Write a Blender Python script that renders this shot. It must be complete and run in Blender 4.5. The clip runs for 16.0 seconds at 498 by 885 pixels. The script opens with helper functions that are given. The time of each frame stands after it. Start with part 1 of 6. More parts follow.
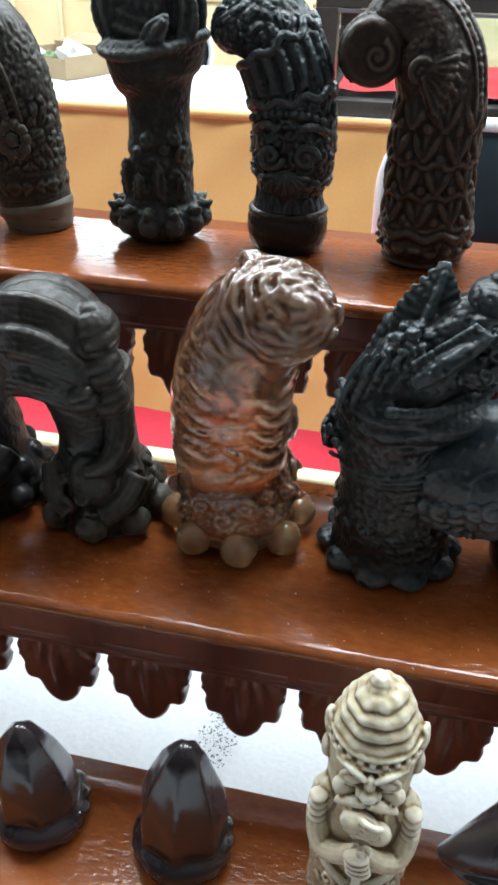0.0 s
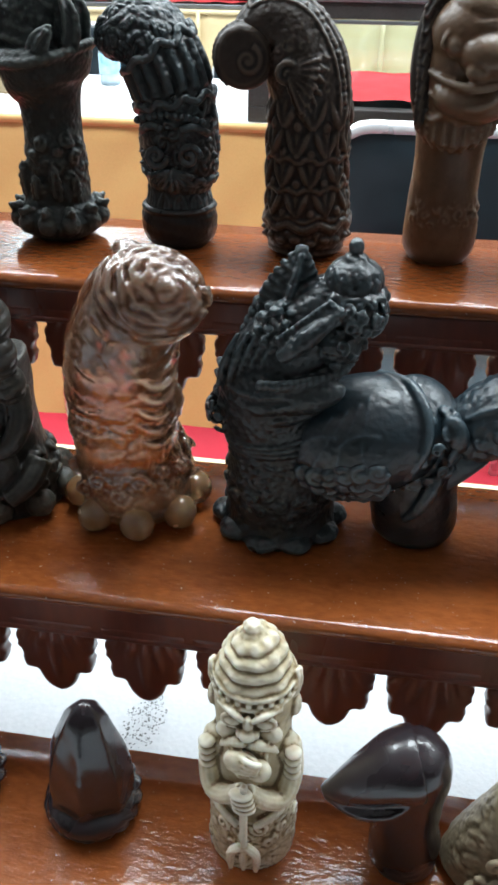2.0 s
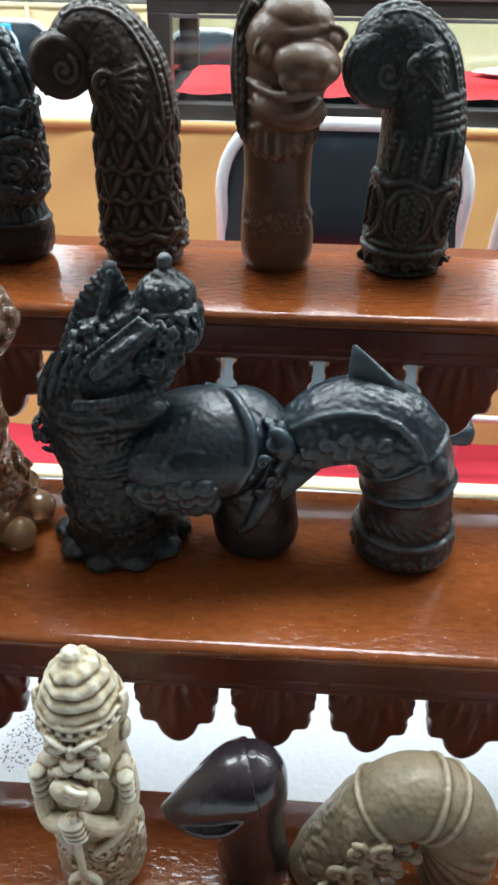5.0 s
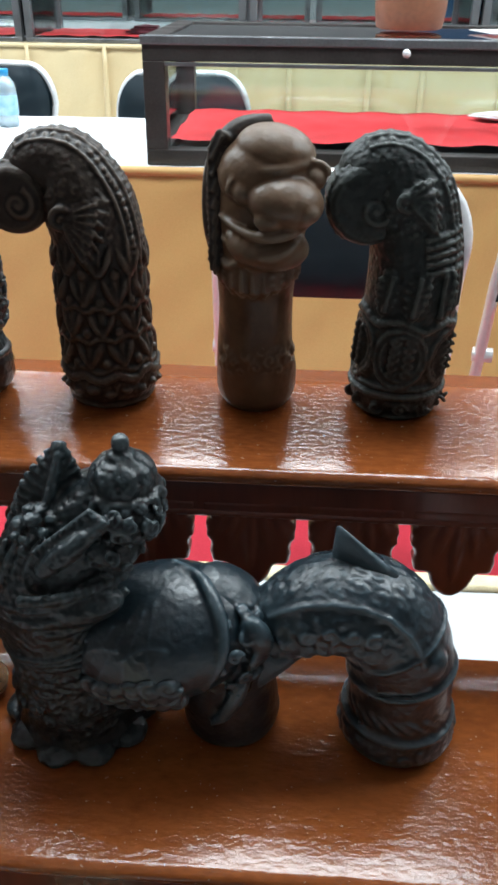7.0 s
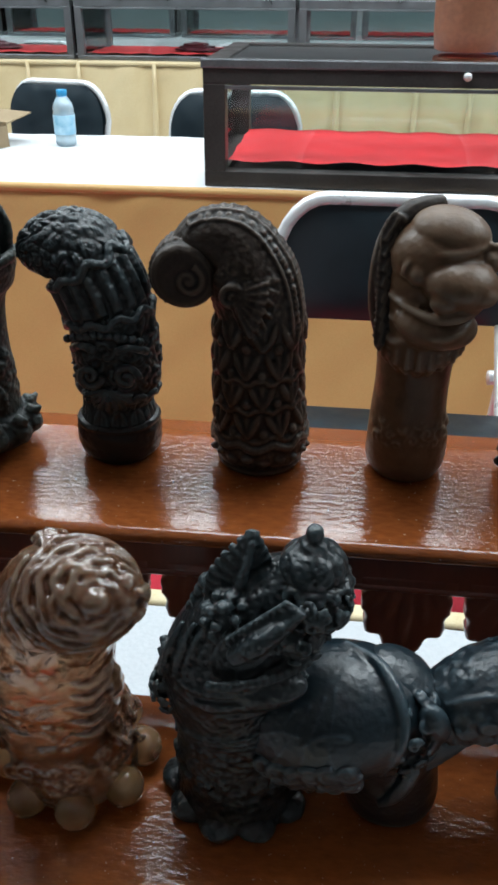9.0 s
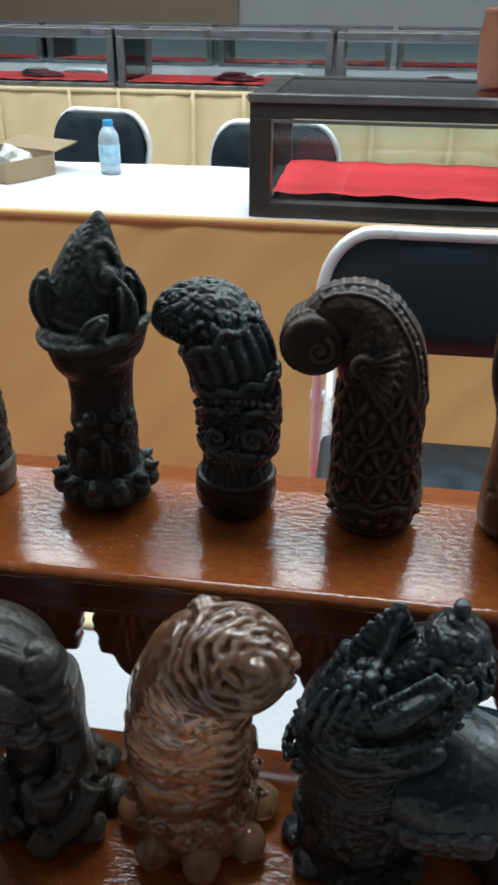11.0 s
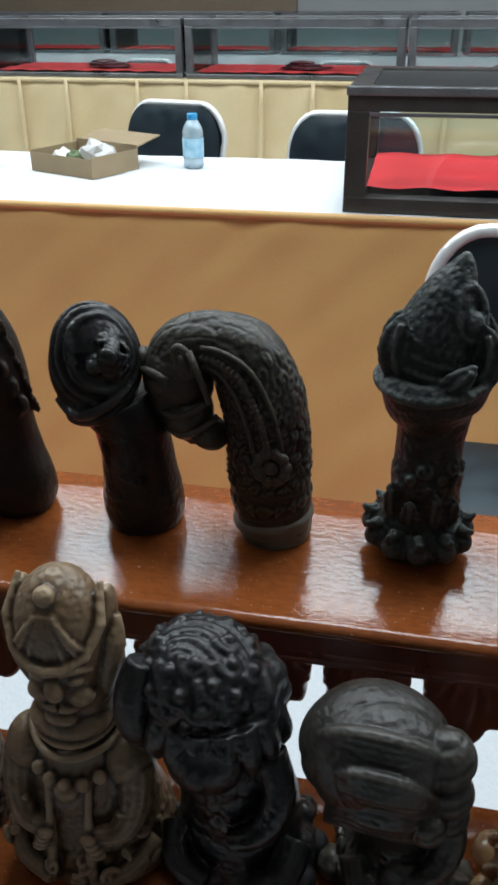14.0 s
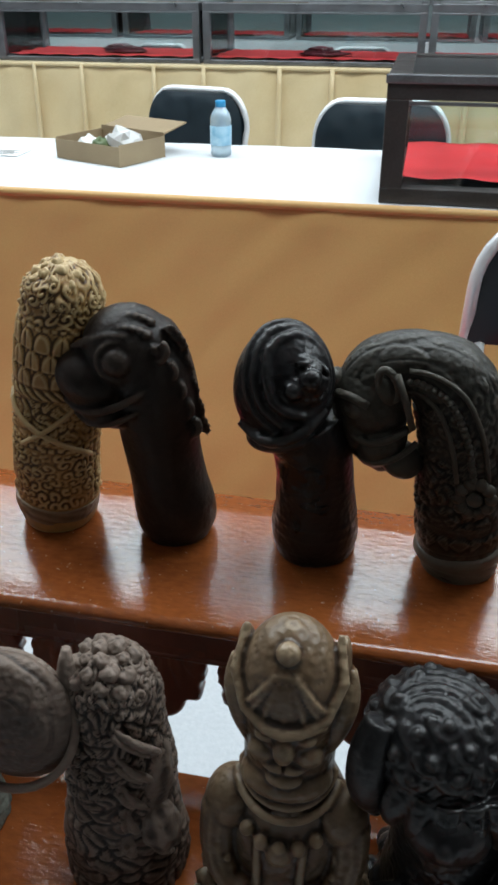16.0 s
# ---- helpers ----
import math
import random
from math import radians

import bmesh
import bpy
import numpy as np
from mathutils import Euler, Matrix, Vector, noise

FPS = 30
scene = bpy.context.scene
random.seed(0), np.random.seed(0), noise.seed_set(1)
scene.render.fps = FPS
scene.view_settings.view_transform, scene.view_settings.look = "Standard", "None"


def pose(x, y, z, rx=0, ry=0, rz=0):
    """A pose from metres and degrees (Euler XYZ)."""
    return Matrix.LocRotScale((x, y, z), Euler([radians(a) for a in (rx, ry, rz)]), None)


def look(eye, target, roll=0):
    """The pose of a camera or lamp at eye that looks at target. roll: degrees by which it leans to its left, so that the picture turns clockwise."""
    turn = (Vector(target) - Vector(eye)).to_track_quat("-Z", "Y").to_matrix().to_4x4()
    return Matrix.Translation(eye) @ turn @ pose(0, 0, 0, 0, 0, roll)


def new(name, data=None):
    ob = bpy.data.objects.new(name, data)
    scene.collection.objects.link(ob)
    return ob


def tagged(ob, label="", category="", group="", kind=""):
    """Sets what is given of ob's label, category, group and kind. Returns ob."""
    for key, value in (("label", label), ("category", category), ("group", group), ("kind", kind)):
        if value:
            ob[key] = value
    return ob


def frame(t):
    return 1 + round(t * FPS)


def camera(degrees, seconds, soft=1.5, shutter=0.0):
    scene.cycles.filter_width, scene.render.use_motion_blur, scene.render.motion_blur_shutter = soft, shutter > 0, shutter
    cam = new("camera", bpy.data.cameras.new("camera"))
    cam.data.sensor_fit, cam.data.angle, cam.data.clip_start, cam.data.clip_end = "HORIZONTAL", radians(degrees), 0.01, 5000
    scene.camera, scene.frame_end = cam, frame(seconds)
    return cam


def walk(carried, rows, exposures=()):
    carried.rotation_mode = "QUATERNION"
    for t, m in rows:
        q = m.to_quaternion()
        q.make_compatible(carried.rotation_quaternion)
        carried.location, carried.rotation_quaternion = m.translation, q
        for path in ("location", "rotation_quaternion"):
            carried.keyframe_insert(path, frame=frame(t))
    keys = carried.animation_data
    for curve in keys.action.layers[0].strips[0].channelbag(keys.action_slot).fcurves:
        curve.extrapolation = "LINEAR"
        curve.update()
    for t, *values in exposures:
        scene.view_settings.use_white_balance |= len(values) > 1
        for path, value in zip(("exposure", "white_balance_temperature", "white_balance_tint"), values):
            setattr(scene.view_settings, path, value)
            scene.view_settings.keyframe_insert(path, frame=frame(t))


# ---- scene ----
cam = camera(34.73, 16.0, soft=3.1)
PATH = [
    (0, (0.0393, 0.0228, 1.1610), (-0.3026, 1.6636, 0.0696), 1.17),
    (0.5, (0.0481, 0.0216, 1.1625), (-0.2690, 1.6701, 0.0754), 1.14),
    (1, (0.0574, 0.0126, 1.1653), (-0.2574, 1.6690, 0.0897), 0.78),
    (1.5, (0.0639, 0.0040, 1.1667), (-0.2287, 1.6668, 0.0946), 0.49),
    (2, (0.0725, 0.0035, 1.1626), (-0.1791, 1.6729, 0.0903), 0.67),
    (2.5, (0.0794, 0.0085, 1.1620), (-0.1445, 1.6808, 0.0881), 0.57),
    (3, (0.0902, 0.0143, 1.1589), (-0.1002, 1.6875, 0.0800), 0.73),
    (3.5, (0.0941, 0.0125, 1.1603), (-0.0680, 1.6894, 0.0824), 0.58),
    (4, (0.1003, 0.0095, 1.1597), (-0.0239, 1.6913, 0.0846), 0.78),
    (4.5, (0.1084, 0.0080, 1.1588), (0.0379, 1.6933, 0.0841), 1.42),
    (5, (0.1128, 0.0152, 1.1680), (0.0193, 1.6944, 0.0857), 0.85),
    (5.2, (0.1145, 0.0222, 1.1660), (0.0229, 1.7341, 0.1359), 0.74),
    (7.5, (0.1186, 0.0813, 1.2037), (0.0152, 1.7955, 0.1787), 0.71),
    (8, (0.1037, 0.0850, 1.2074), (-0.0289, 1.8048, 0.1951), 0.37),
    (8.5, (0.0911, 0.0840, 1.2089), (-0.0592, 1.8062, 0.2031), 0.57),
    (8.7, (0.0815, 0.0824, 1.2118), (-0.0811, 1.8021, 0.2037), 0.46),
    (11, (0.0283, 0.0748, 1.2359), (-0.2095, 1.8130, 0.2756), 0.68),
    (11.5, (0.0121, 0.0687, 1.2376), (-0.2583, 1.7995, 0.2728), -0.18),
    (12, (-0.0125, 0.0604, 1.2391), (-0.3175, 1.7896, 0.2815), -0.16),
    (12.5, (-0.0265, 0.0536, 1.2455), (-0.3555, 1.7840, 0.2981), -0.28),
    (13, (-0.0487, 0.0623, 1.2423), (-0.4030, 1.7879, 0.2952), -0.43),
    (13.5, (-0.0720, 0.0738, 1.2464), (-0.4256, 1.7928, 0.2873), -0.47),
    (14, (-0.0946, 0.0875, 1.2468), (-0.4345, 1.7948, 0.2621), -0.30),
    (14.5, (-0.1172, 0.0917, 1.2490), (-0.4632, 1.7955, 0.2604), -0.25),
    (15, (-0.1375, 0.0962, 1.2452), (-0.4796, 1.7926, 0.2427), -0.08),
    (15.5, (-0.1553, 0.0985, 1.2459), (-0.4976, 1.7907, 0.2363), 0.05),
    (16, (-0.1736, 0.1010, 1.2485), (-0.5149, 1.7921, 0.2369), 0.01),
]
walk(cam, [(t, look(eye, target, roll)) for t, eye, target, roll in PATH],
     [(0, 1.22), (3, 1.22), (5.2, 1.15), (7.5, 0.66), (8.5, 0.42), (11, 0.26), (16, 0.12)])

# ---- world, lamps and exposure ----
world = bpy.data.worlds.new("hall_air")
world.use_nodes = True
world.node_tree.nodes["Background"].inputs[0].default_value = (0.75, 0.82, 0.9, 1)
world.node_tree.nodes["Background"].inputs[1].default_value = 0.03
scene.world = world

CEILING = 3.3
LAMPS = [(x, 2.86) for x in (-4.65, -3.1, -1.55, 0.0, 1.55, 3.1, 4.65)] + [(x, 6.4) for x in (-2.4, 2.4)] + [(x, 1.05) for x in (-1.9, 0.1, 2.1)]
for lx, ly in LAMPS:
    data = bpy.data.lights.new("ceiling_lamp", "AREA")
    data.shape, data.size, data.size_y, data.energy = "RECTANGLE", 1.25, 0.80, 30.0
    data.color = (0.84, 0.95, 1.0)
    lamp = new("ceiling_lamp", data)
    lamp.matrix_world = pose(lx, ly, CEILING - 0.07)


# ---- materials ----
def material(name, low, high, rough=0.5, grain=120.0, stain=12.0, bump=0.15, metal=0.0, coat=0.0, edge=None, edge_amount=0.6, pit=None,
             stretch=(1, 1, 1), soft=0.0, through_light=0.0, sheen=0.0, spread=0.12, bump_size=0.002, shine=0.5, specks=None, chisel=0.0):
    """A surface with two scales of colour, uneven gloss, fine relief and, with edge, a paler tone on raised edges for
    wear and painted-in highlights.
    """
    m = bpy.data.materials.new(name)
    m.use_nodes = True
    nodes, links = m.node_tree.nodes, m.node_tree.links
    skin = nodes["Principled BSDF"]
    where, size = nodes.new("ShaderNodeTexCoord"), nodes.new("ShaderNodeMapping")
    size.inputs["Scale"].default_value = stretch
    links.new(where.outputs["Object"], size.inputs["Vector"])
    fine, broad, mixer = nodes.new("ShaderNodeTexNoise"), nodes.new("ShaderNodeTexNoise"), nodes.new("ShaderNodeMix")
    for n, s, d in ((fine, grain, 6), (broad, stain, 3)):
        n.inputs["Scale"].default_value, n.inputs["Detail"].default_value = s, d
        links.new(size.outputs[0], n.inputs["Vector"])
    blend = nodes.new("ShaderNodeMath")
    blend.operation = "MULTIPLY_ADD"
    blend.inputs[1].default_value = 0.55
    links.new(fine.outputs["Fac"], blend.inputs[0])
    half = nodes.new("ShaderNodeMath")
    half.operation = "MULTIPLY"
    half.inputs[1].default_value = 0.55
    links.new(broad.outputs["Fac"], half.inputs[0])
    links.new(half.outputs[0], blend.inputs[2])
    ramp = nodes.new("ShaderNodeMapRange")
    ramp.inputs["From Min"].default_value, ramp.inputs["From Max"].default_value = 0.38, 0.72
    links.new(blend.outputs[0], ramp.inputs["Value"])
    mixer.data_type = "RGBA"
    mixer.inputs[6].default_value, mixer.inputs[7].default_value = (*low, 1), (*high, 1)
    links.new(ramp.outputs[0], mixer.inputs[0])
    colour = mixer.outputs[2]
    # edge lightens raised relief: wear plus crest highlights painted into the colour
    if edge:
        shape, reach, edge_mix = nodes.new("ShaderNodeNewGeometry"), nodes.new("ShaderNodeMapRange"), nodes.new("ShaderNodeMix")
        reach.inputs["From Min"].default_value, reach.inputs["From Max"].default_value = 0.502, 0.53
        reach.inputs["To Max"].default_value = edge_amount
        links.new(shape.outputs["Pointiness"], reach.inputs["Value"])
        edge_mix.data_type = "RGBA"
        edge_mix.inputs[7].default_value = (*edge, 1)
        links.new(reach.outputs[0], edge_mix.inputs[0])
        links.new(colour, edge_mix.inputs[6])
        colour = edge_mix.outputs[2]
    # pit darkens the recesses: stain, and crevice shade put into the colour
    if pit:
        hollow, recess_tone = nodes.new("ShaderNodeMapRange"), nodes.new("ShaderNodeMix")
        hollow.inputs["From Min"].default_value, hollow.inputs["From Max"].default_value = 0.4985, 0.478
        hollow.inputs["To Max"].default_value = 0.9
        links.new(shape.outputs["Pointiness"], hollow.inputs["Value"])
        recess_tone.data_type = "RGBA"
        recess_tone.inputs[7].default_value = (*pit, 1)
        links.new(hollow.outputs[0], recess_tone.inputs[0])
        links.new(colour, recess_tone.inputs[6])
        colour = recess_tone.outputs[2]
    if specks:
        dust, cut, powder = nodes.new("ShaderNodeTexNoise"), nodes.new("ShaderNodeMapRange"), nodes.new("ShaderNodeMix")
        dust.inputs["Scale"].default_value, dust.inputs["Detail"].default_value = 620, 2
        links.new(where.outputs["Object"], dust.inputs["Vector"])
        cut.inputs["From Min"].default_value, cut.inputs["From Max"].default_value = 0.71, 0.76
        links.new(dust.outputs["Fac"], cut.inputs["Value"])
        powder.data_type = "RGBA"
        powder.inputs[7].default_value = (*specks, 1)
        links.new(cut.outputs[0], powder.inputs[0])
        links.new(colour, powder.inputs[6])
        colour = powder.outputs[2]
    links.new(colour, skin.inputs["Base Color"])
    gloss = nodes.new("ShaderNodeMapRange")
    gloss.inputs["From Min"].default_value, gloss.inputs["From Max"].default_value = 0.3, 0.7
    gloss.inputs["To Min"].default_value, gloss.inputs["To Max"].default_value = max(rough - spread, 0.02), min(rough + spread, 1)
    links.new(broad.outputs["Fac"], gloss.inputs["Value"])
    links.new(gloss.outputs[0], skin.inputs["Roughness"])
    relief = nodes.new("ShaderNodeBump")
    relief.inputs["Strength"].default_value, relief.inputs["Distance"].default_value = bump, bump_size
    links.new(fine.outputs["Fac"], relief.inputs["Height"])
    if chisel:
        cuts, deep = nodes.new("ShaderNodeTexVoronoi"), nodes.new("ShaderNodeBump")
        cuts.feature, cuts.inputs["Scale"].default_value = "SMOOTH_F1", 430
        shift = nodes.new("ShaderNodeVectorMath")
        shift.operation = "MULTIPLY_ADD"
        shift.inputs[1].default_value = (0.004, 0.004, 0.004)
        links.new(broad.outputs["Color"], shift.inputs[0])
        links.new(where.outputs["Object"], shift.inputs[2])
        links.new(shift.outputs[0], cuts.inputs["Vector"])
        deep.inputs["Strength"].default_value, deep.inputs["Distance"].default_value = chisel, 0.0012
        links.new(cuts.outputs["Distance"], deep.inputs["Height"])
        links.new(relief.outputs[0], deep.inputs["Normal"])
        relief = deep
    links.new(relief.outputs[0], skin.inputs["Normal"])
    skin.inputs["Specular IOR Level"].default_value = shine
    skin.inputs["Metallic"].default_value = metal
    skin.inputs["Coat Weight"].default_value, skin.inputs["Coat Roughness"].default_value = coat, 0.12
    skin.inputs["Sheen Weight"].default_value = sheen
    skin.inputs["Transmission Weight"].default_value = through_light
    if soft:
        skin.inputs["Subsurface Weight"].default_value = soft
        skin.inputs["Subsurface Scale"].default_value = 0.006
        skin.inputs["Subsurface Radius"].default_value = (1.0, 0.55, 0.3)
    return m


def pane_material(name, tint=(0.92, 0.96, 0.96)):
    """Thin clear glass: lets light pass and mirrors by Fresnel."""
    m = bpy.data.materials.new(name)
    m.use_nodes = True
    nodes, links = m.node_tree.nodes, m.node_tree.links
    nodes.remove(nodes["Principled BSDF"])
    clear, gloss, mixer, fresnel = (nodes.new("ShaderNode" + n) for n in ("BsdfTransparent", "BsdfGlossy", "MixShader", "Fresnel"))
    clear.inputs[0].default_value = (*tint, 1)
    gloss.inputs["Roughness"].default_value = 0.03
    fresnel.inputs["IOR"].default_value = 1.5
    links.new(fresnel.outputs[0], mixer.inputs[0])
    links.new(clear.outputs[0], mixer.inputs[1])
    links.new(gloss.outputs[0], mixer.inputs[2])
    links.new(mixer.outputs[0], nodes["Material Output"].inputs["Surface"])
    return m


SHELF_WOOD = material("varnished_shelf_wood", (0.18, 0.046, 0.012), (0.30, 0.085, 0.022), 0.07, 440, 14, 0.5, stretch=(0.45, 1, 1), spread=0.05, coat=0.25, bump_size=0.0006, specks=(0.50, 0.36, 0.26))
APRON_WOOD = material("dark_red_carved_wood", (0.10, 0.019, 0.009), (0.19, 0.040, 0.018), 0.34, 60, 12, 0.2, stretch=(3, 3, 0.5), coat=0.3)
BLACK = material("black_horn", (0.003, 0.005, 0.006), (0.008, 0.014, 0.017), 0.36, 260, 40, 0.3, edge=(0.060, 0.082, 0.090), edge_amount=0.6, shine=0.55, chisel=0.75)
BLACK_SMOOTH = material("smooth_black_horn", (0.006, 0.006, 0.007), (0.015, 0.014, 0.015), 0.34, 180, 30, 0.2, edge=(0.05, 0.048, 0.046), edge_amount=0.4, shine=0.40, chisel=0.35)
BLUE_BLACK = material("polished_blue_black_horn", (0.003, 0.008, 0.012), (0.009, 0.022, 0.031), 0.36, 220, 35, 0.25, edge=(0.085, 0.13, 0.155), edge_amount=0.5, shine=0.75, chisel=0.22)
GREEN_BLACK = material("weathered_green_black_wood", (0.008, 0.012, 0.012), (0.026, 0.033, 0.032), 0.48, 260, 45, 0.4, edge=(0.10, 0.115, 0.105), edge_amount=0.6, shine=0.42, chisel=0.7)
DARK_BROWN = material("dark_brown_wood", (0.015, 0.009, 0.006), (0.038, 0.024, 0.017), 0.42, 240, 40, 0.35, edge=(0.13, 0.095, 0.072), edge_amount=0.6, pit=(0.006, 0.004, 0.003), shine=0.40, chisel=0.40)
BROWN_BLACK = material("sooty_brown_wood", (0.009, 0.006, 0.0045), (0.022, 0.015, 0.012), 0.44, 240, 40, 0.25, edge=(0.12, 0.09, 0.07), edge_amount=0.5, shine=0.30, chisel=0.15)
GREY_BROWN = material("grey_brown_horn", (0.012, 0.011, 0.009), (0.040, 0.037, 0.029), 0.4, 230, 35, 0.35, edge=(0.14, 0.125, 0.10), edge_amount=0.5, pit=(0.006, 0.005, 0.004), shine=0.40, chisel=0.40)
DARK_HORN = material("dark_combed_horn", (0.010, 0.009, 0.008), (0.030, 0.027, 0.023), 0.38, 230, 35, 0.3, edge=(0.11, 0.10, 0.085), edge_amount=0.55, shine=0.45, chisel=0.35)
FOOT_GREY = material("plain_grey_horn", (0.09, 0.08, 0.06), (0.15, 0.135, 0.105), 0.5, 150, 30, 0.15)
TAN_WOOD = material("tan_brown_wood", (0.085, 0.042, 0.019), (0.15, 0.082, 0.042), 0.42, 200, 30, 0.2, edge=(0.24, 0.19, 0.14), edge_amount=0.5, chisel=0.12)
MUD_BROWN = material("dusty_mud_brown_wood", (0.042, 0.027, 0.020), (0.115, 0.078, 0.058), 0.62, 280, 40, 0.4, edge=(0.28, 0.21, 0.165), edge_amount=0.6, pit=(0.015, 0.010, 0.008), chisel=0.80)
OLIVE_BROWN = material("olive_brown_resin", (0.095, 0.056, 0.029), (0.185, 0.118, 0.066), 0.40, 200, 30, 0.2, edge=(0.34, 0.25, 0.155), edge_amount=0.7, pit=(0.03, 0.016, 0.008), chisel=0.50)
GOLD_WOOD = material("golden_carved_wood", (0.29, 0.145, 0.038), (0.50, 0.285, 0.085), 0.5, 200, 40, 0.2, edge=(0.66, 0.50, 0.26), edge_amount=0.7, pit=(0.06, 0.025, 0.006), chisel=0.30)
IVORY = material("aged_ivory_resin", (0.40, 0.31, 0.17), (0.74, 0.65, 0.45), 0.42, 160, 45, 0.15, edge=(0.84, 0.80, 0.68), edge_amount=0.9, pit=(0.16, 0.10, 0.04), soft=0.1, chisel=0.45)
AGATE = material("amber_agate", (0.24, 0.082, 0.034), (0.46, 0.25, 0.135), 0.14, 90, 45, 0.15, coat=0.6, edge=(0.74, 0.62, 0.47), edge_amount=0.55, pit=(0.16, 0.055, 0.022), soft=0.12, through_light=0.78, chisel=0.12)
AGATE_PALE = material("pale_agate", (0.48, 0.26, 0.11), (0.70, 0.46, 0.25), 0.16, 120, 60, 0.1, coat=0.5, soft=0.3, through_light=0.65)
SMOKY = material("polished_smoky_stone", (0.012, 0.009, 0.011), (0.036, 0.027, 0.031), 0.26, 60, 25, 0.08, coat=0.35, spread=0.08)
BEIGE_CARVED = material("beige_carved_bone", (0.16, 0.125, 0.075), (0.27, 0.215, 0.135), 0.5, 180, 35, 0.2, edge=(0.46, 0.39, 0.27), edge_amount=0.5, pit=(0.10, 0.065, 0.03), chisel=0.40)
ROUGH_GREEN = material("rough_grey_green_coral", (0.06, 0.065, 0.05), (0.22, 0.23, 0.19), 0.8, 420, 80, 0.6)
WHITE_CLOTH = material("white_table_cloth", (0.63, 0.655, 0.68), (0.69, 0.71, 0.73), 0.7, 300, 3, 0.1)
# copy of the white cloth, darkened in colour to offset strong lamp light
DIMMED_WHITE_CLOTH = material("dimmed_white_table_cloth", (0.43, 0.455, 0.48), (0.50, 0.52, 0.54), 0.7, 300, 8, 0.15)
ORANGE_CLOTH = material("orange_satin_cloth", (0.56, 0.315, 0.105), (0.64, 0.375, 0.135), 0.5, 350, 2.5, 0.12, sheen=0.3)
GOLD_CLOTH = material("cream_gold_satin", (0.62, 0.47, 0.25), (0.74, 0.60, 0.36), 0.42, 250, 3, 0.1, sheen=0.3)
CREAM_TRIM = material("cream_gold_braid", (0.60, 0.48, 0.26), (0.74, 0.64, 0.42), 0.5, 900, 60, 0.4)
RED_CLOTH = material("red_felt_cloth", (0.56, 0.014, 0.020), (0.66, 0.025, 0.030), 0.85, 500, 6, 0.2, sheen=0.03)
RED_CARPET = material("red_carpet", (0.38, 0.012, 0.030), (0.48, 0.022, 0.042), 0.95, 260, 4, 0.5)
FLOOR_TILE = material("pale_grey_floor_tile", (0.42, 0.43, 0.44), (0.50, 0.51, 0.52), 0.35, 40, 2, 0.05)
CHROME = material("chrome_tube", (0.82, 0.84, 0.86), (0.92, 0.93, 0.94), 0.32, 90, 20, 0.02, metal=0.35, spread=0.06)
BLACK_VINYL = material("black_vinyl_cushion", (0.008, 0.017, 0.024), (0.014, 0.028, 0.038), 0.42, 700, 20, 0.25)
DARK_FRAME = material("dark_brown_case_frame", (0.020, 0.017, 0.016), (0.042, 0.036, 0.034), 0.4, 150, 12, 0.1)
GREY_ALU = material("grey_aluminium", (0.17, 0.175, 0.19), (0.25, 0.26, 0.275), 0.38, 200, 15, 0.05, metal=0.8)
CARDBOARD = material("brown_cardboard", (0.24, 0.17, 0.095), (0.33, 0.25, 0.15), 0.8, 300, 12, 0.15)
TISSUE = material("white_tissue", (0.62, 0.62, 0.61), (0.72, 0.72, 0.71), 0.8, 200, 20, 0.3)
GREEN_LEAF = material("green_leaf_wrapper", (0.06, 0.10, 0.03), (0.12, 0.17, 0.06), 0.5, 120, 30, 0.2)
BOTTLE_BLUE = material("pale_blue_bottle_plastic", (0.50, 0.66, 0.76), (0.62, 0.76, 0.84), 0.12, 60, 20, 0.05, through_light=0.55, coat=0.3)
LABEL_BLUE = material("light_blue_label", (0.20, 0.45, 0.62), (0.45, 0.66, 0.78), 0.35, 40, 45, 0.02)
CAP_BLUE = material("bright_blue_cap", (0.02, 0.25, 0.52), (0.03, 0.32, 0.60), 0.35, 100, 20, 0.05)
CLAY = material("orange_brown_clay", (0.15, 0.050, 0.022), (0.22, 0.080, 0.036), 0.6, 80, 14, 0.15)
PAPER = material("white_paper", (0.78, 0.78, 0.77), (0.84, 0.84, 0.83), 0.7, 90, 9, 0.05)
WALL_PAINT = material("pale_grey_wall_paint", (0.52, 0.53, 0.54), (0.58, 0.59, 0.60), 0.8, 60, 1.2, 0.1)
# dark tone for the unseen south wall, to cut bounced light
BOUNCE_BLOCKER = material("dark_brown_bounce_blocker", (0.06, 0.045, 0.035), (0.09, 0.07, 0.055), 0.9, 90, 3, 0.2)
WALL_PANEL = material("tan_wall_panel", (0.30, 0.22, 0.15), (0.36, 0.27, 0.19), 0.6, 40, 2, 0.08)
CEILING_PAINT = material("white_ceiling_paint", (0.72, 0.73, 0.73), (0.78, 0.79, 0.79), 0.9, 50, 1.5, 0.1)
STEEL_WHITE = material("white_lamp_housing", (0.72, 0.72, 0.72), (0.8, 0.8, 0.8), 0.5, 60, 8, 0.03)
BLUE_PAINT = material("blue_painted_board", (0.05, 0.14, 0.30), (0.08, 0.18, 0.36), 0.5, 60, 6, 0.05)
MAROON = material("maroon_cloth", (0.10, 0.012, 0.020), (0.17, 0.02, 0.035), 0.8, 120, 14, 0.2)
GLASS = pane_material("clear_glass")
GLASS_TOP = pane_material("clear_case_glass", (0.88, 0.92, 0.93))


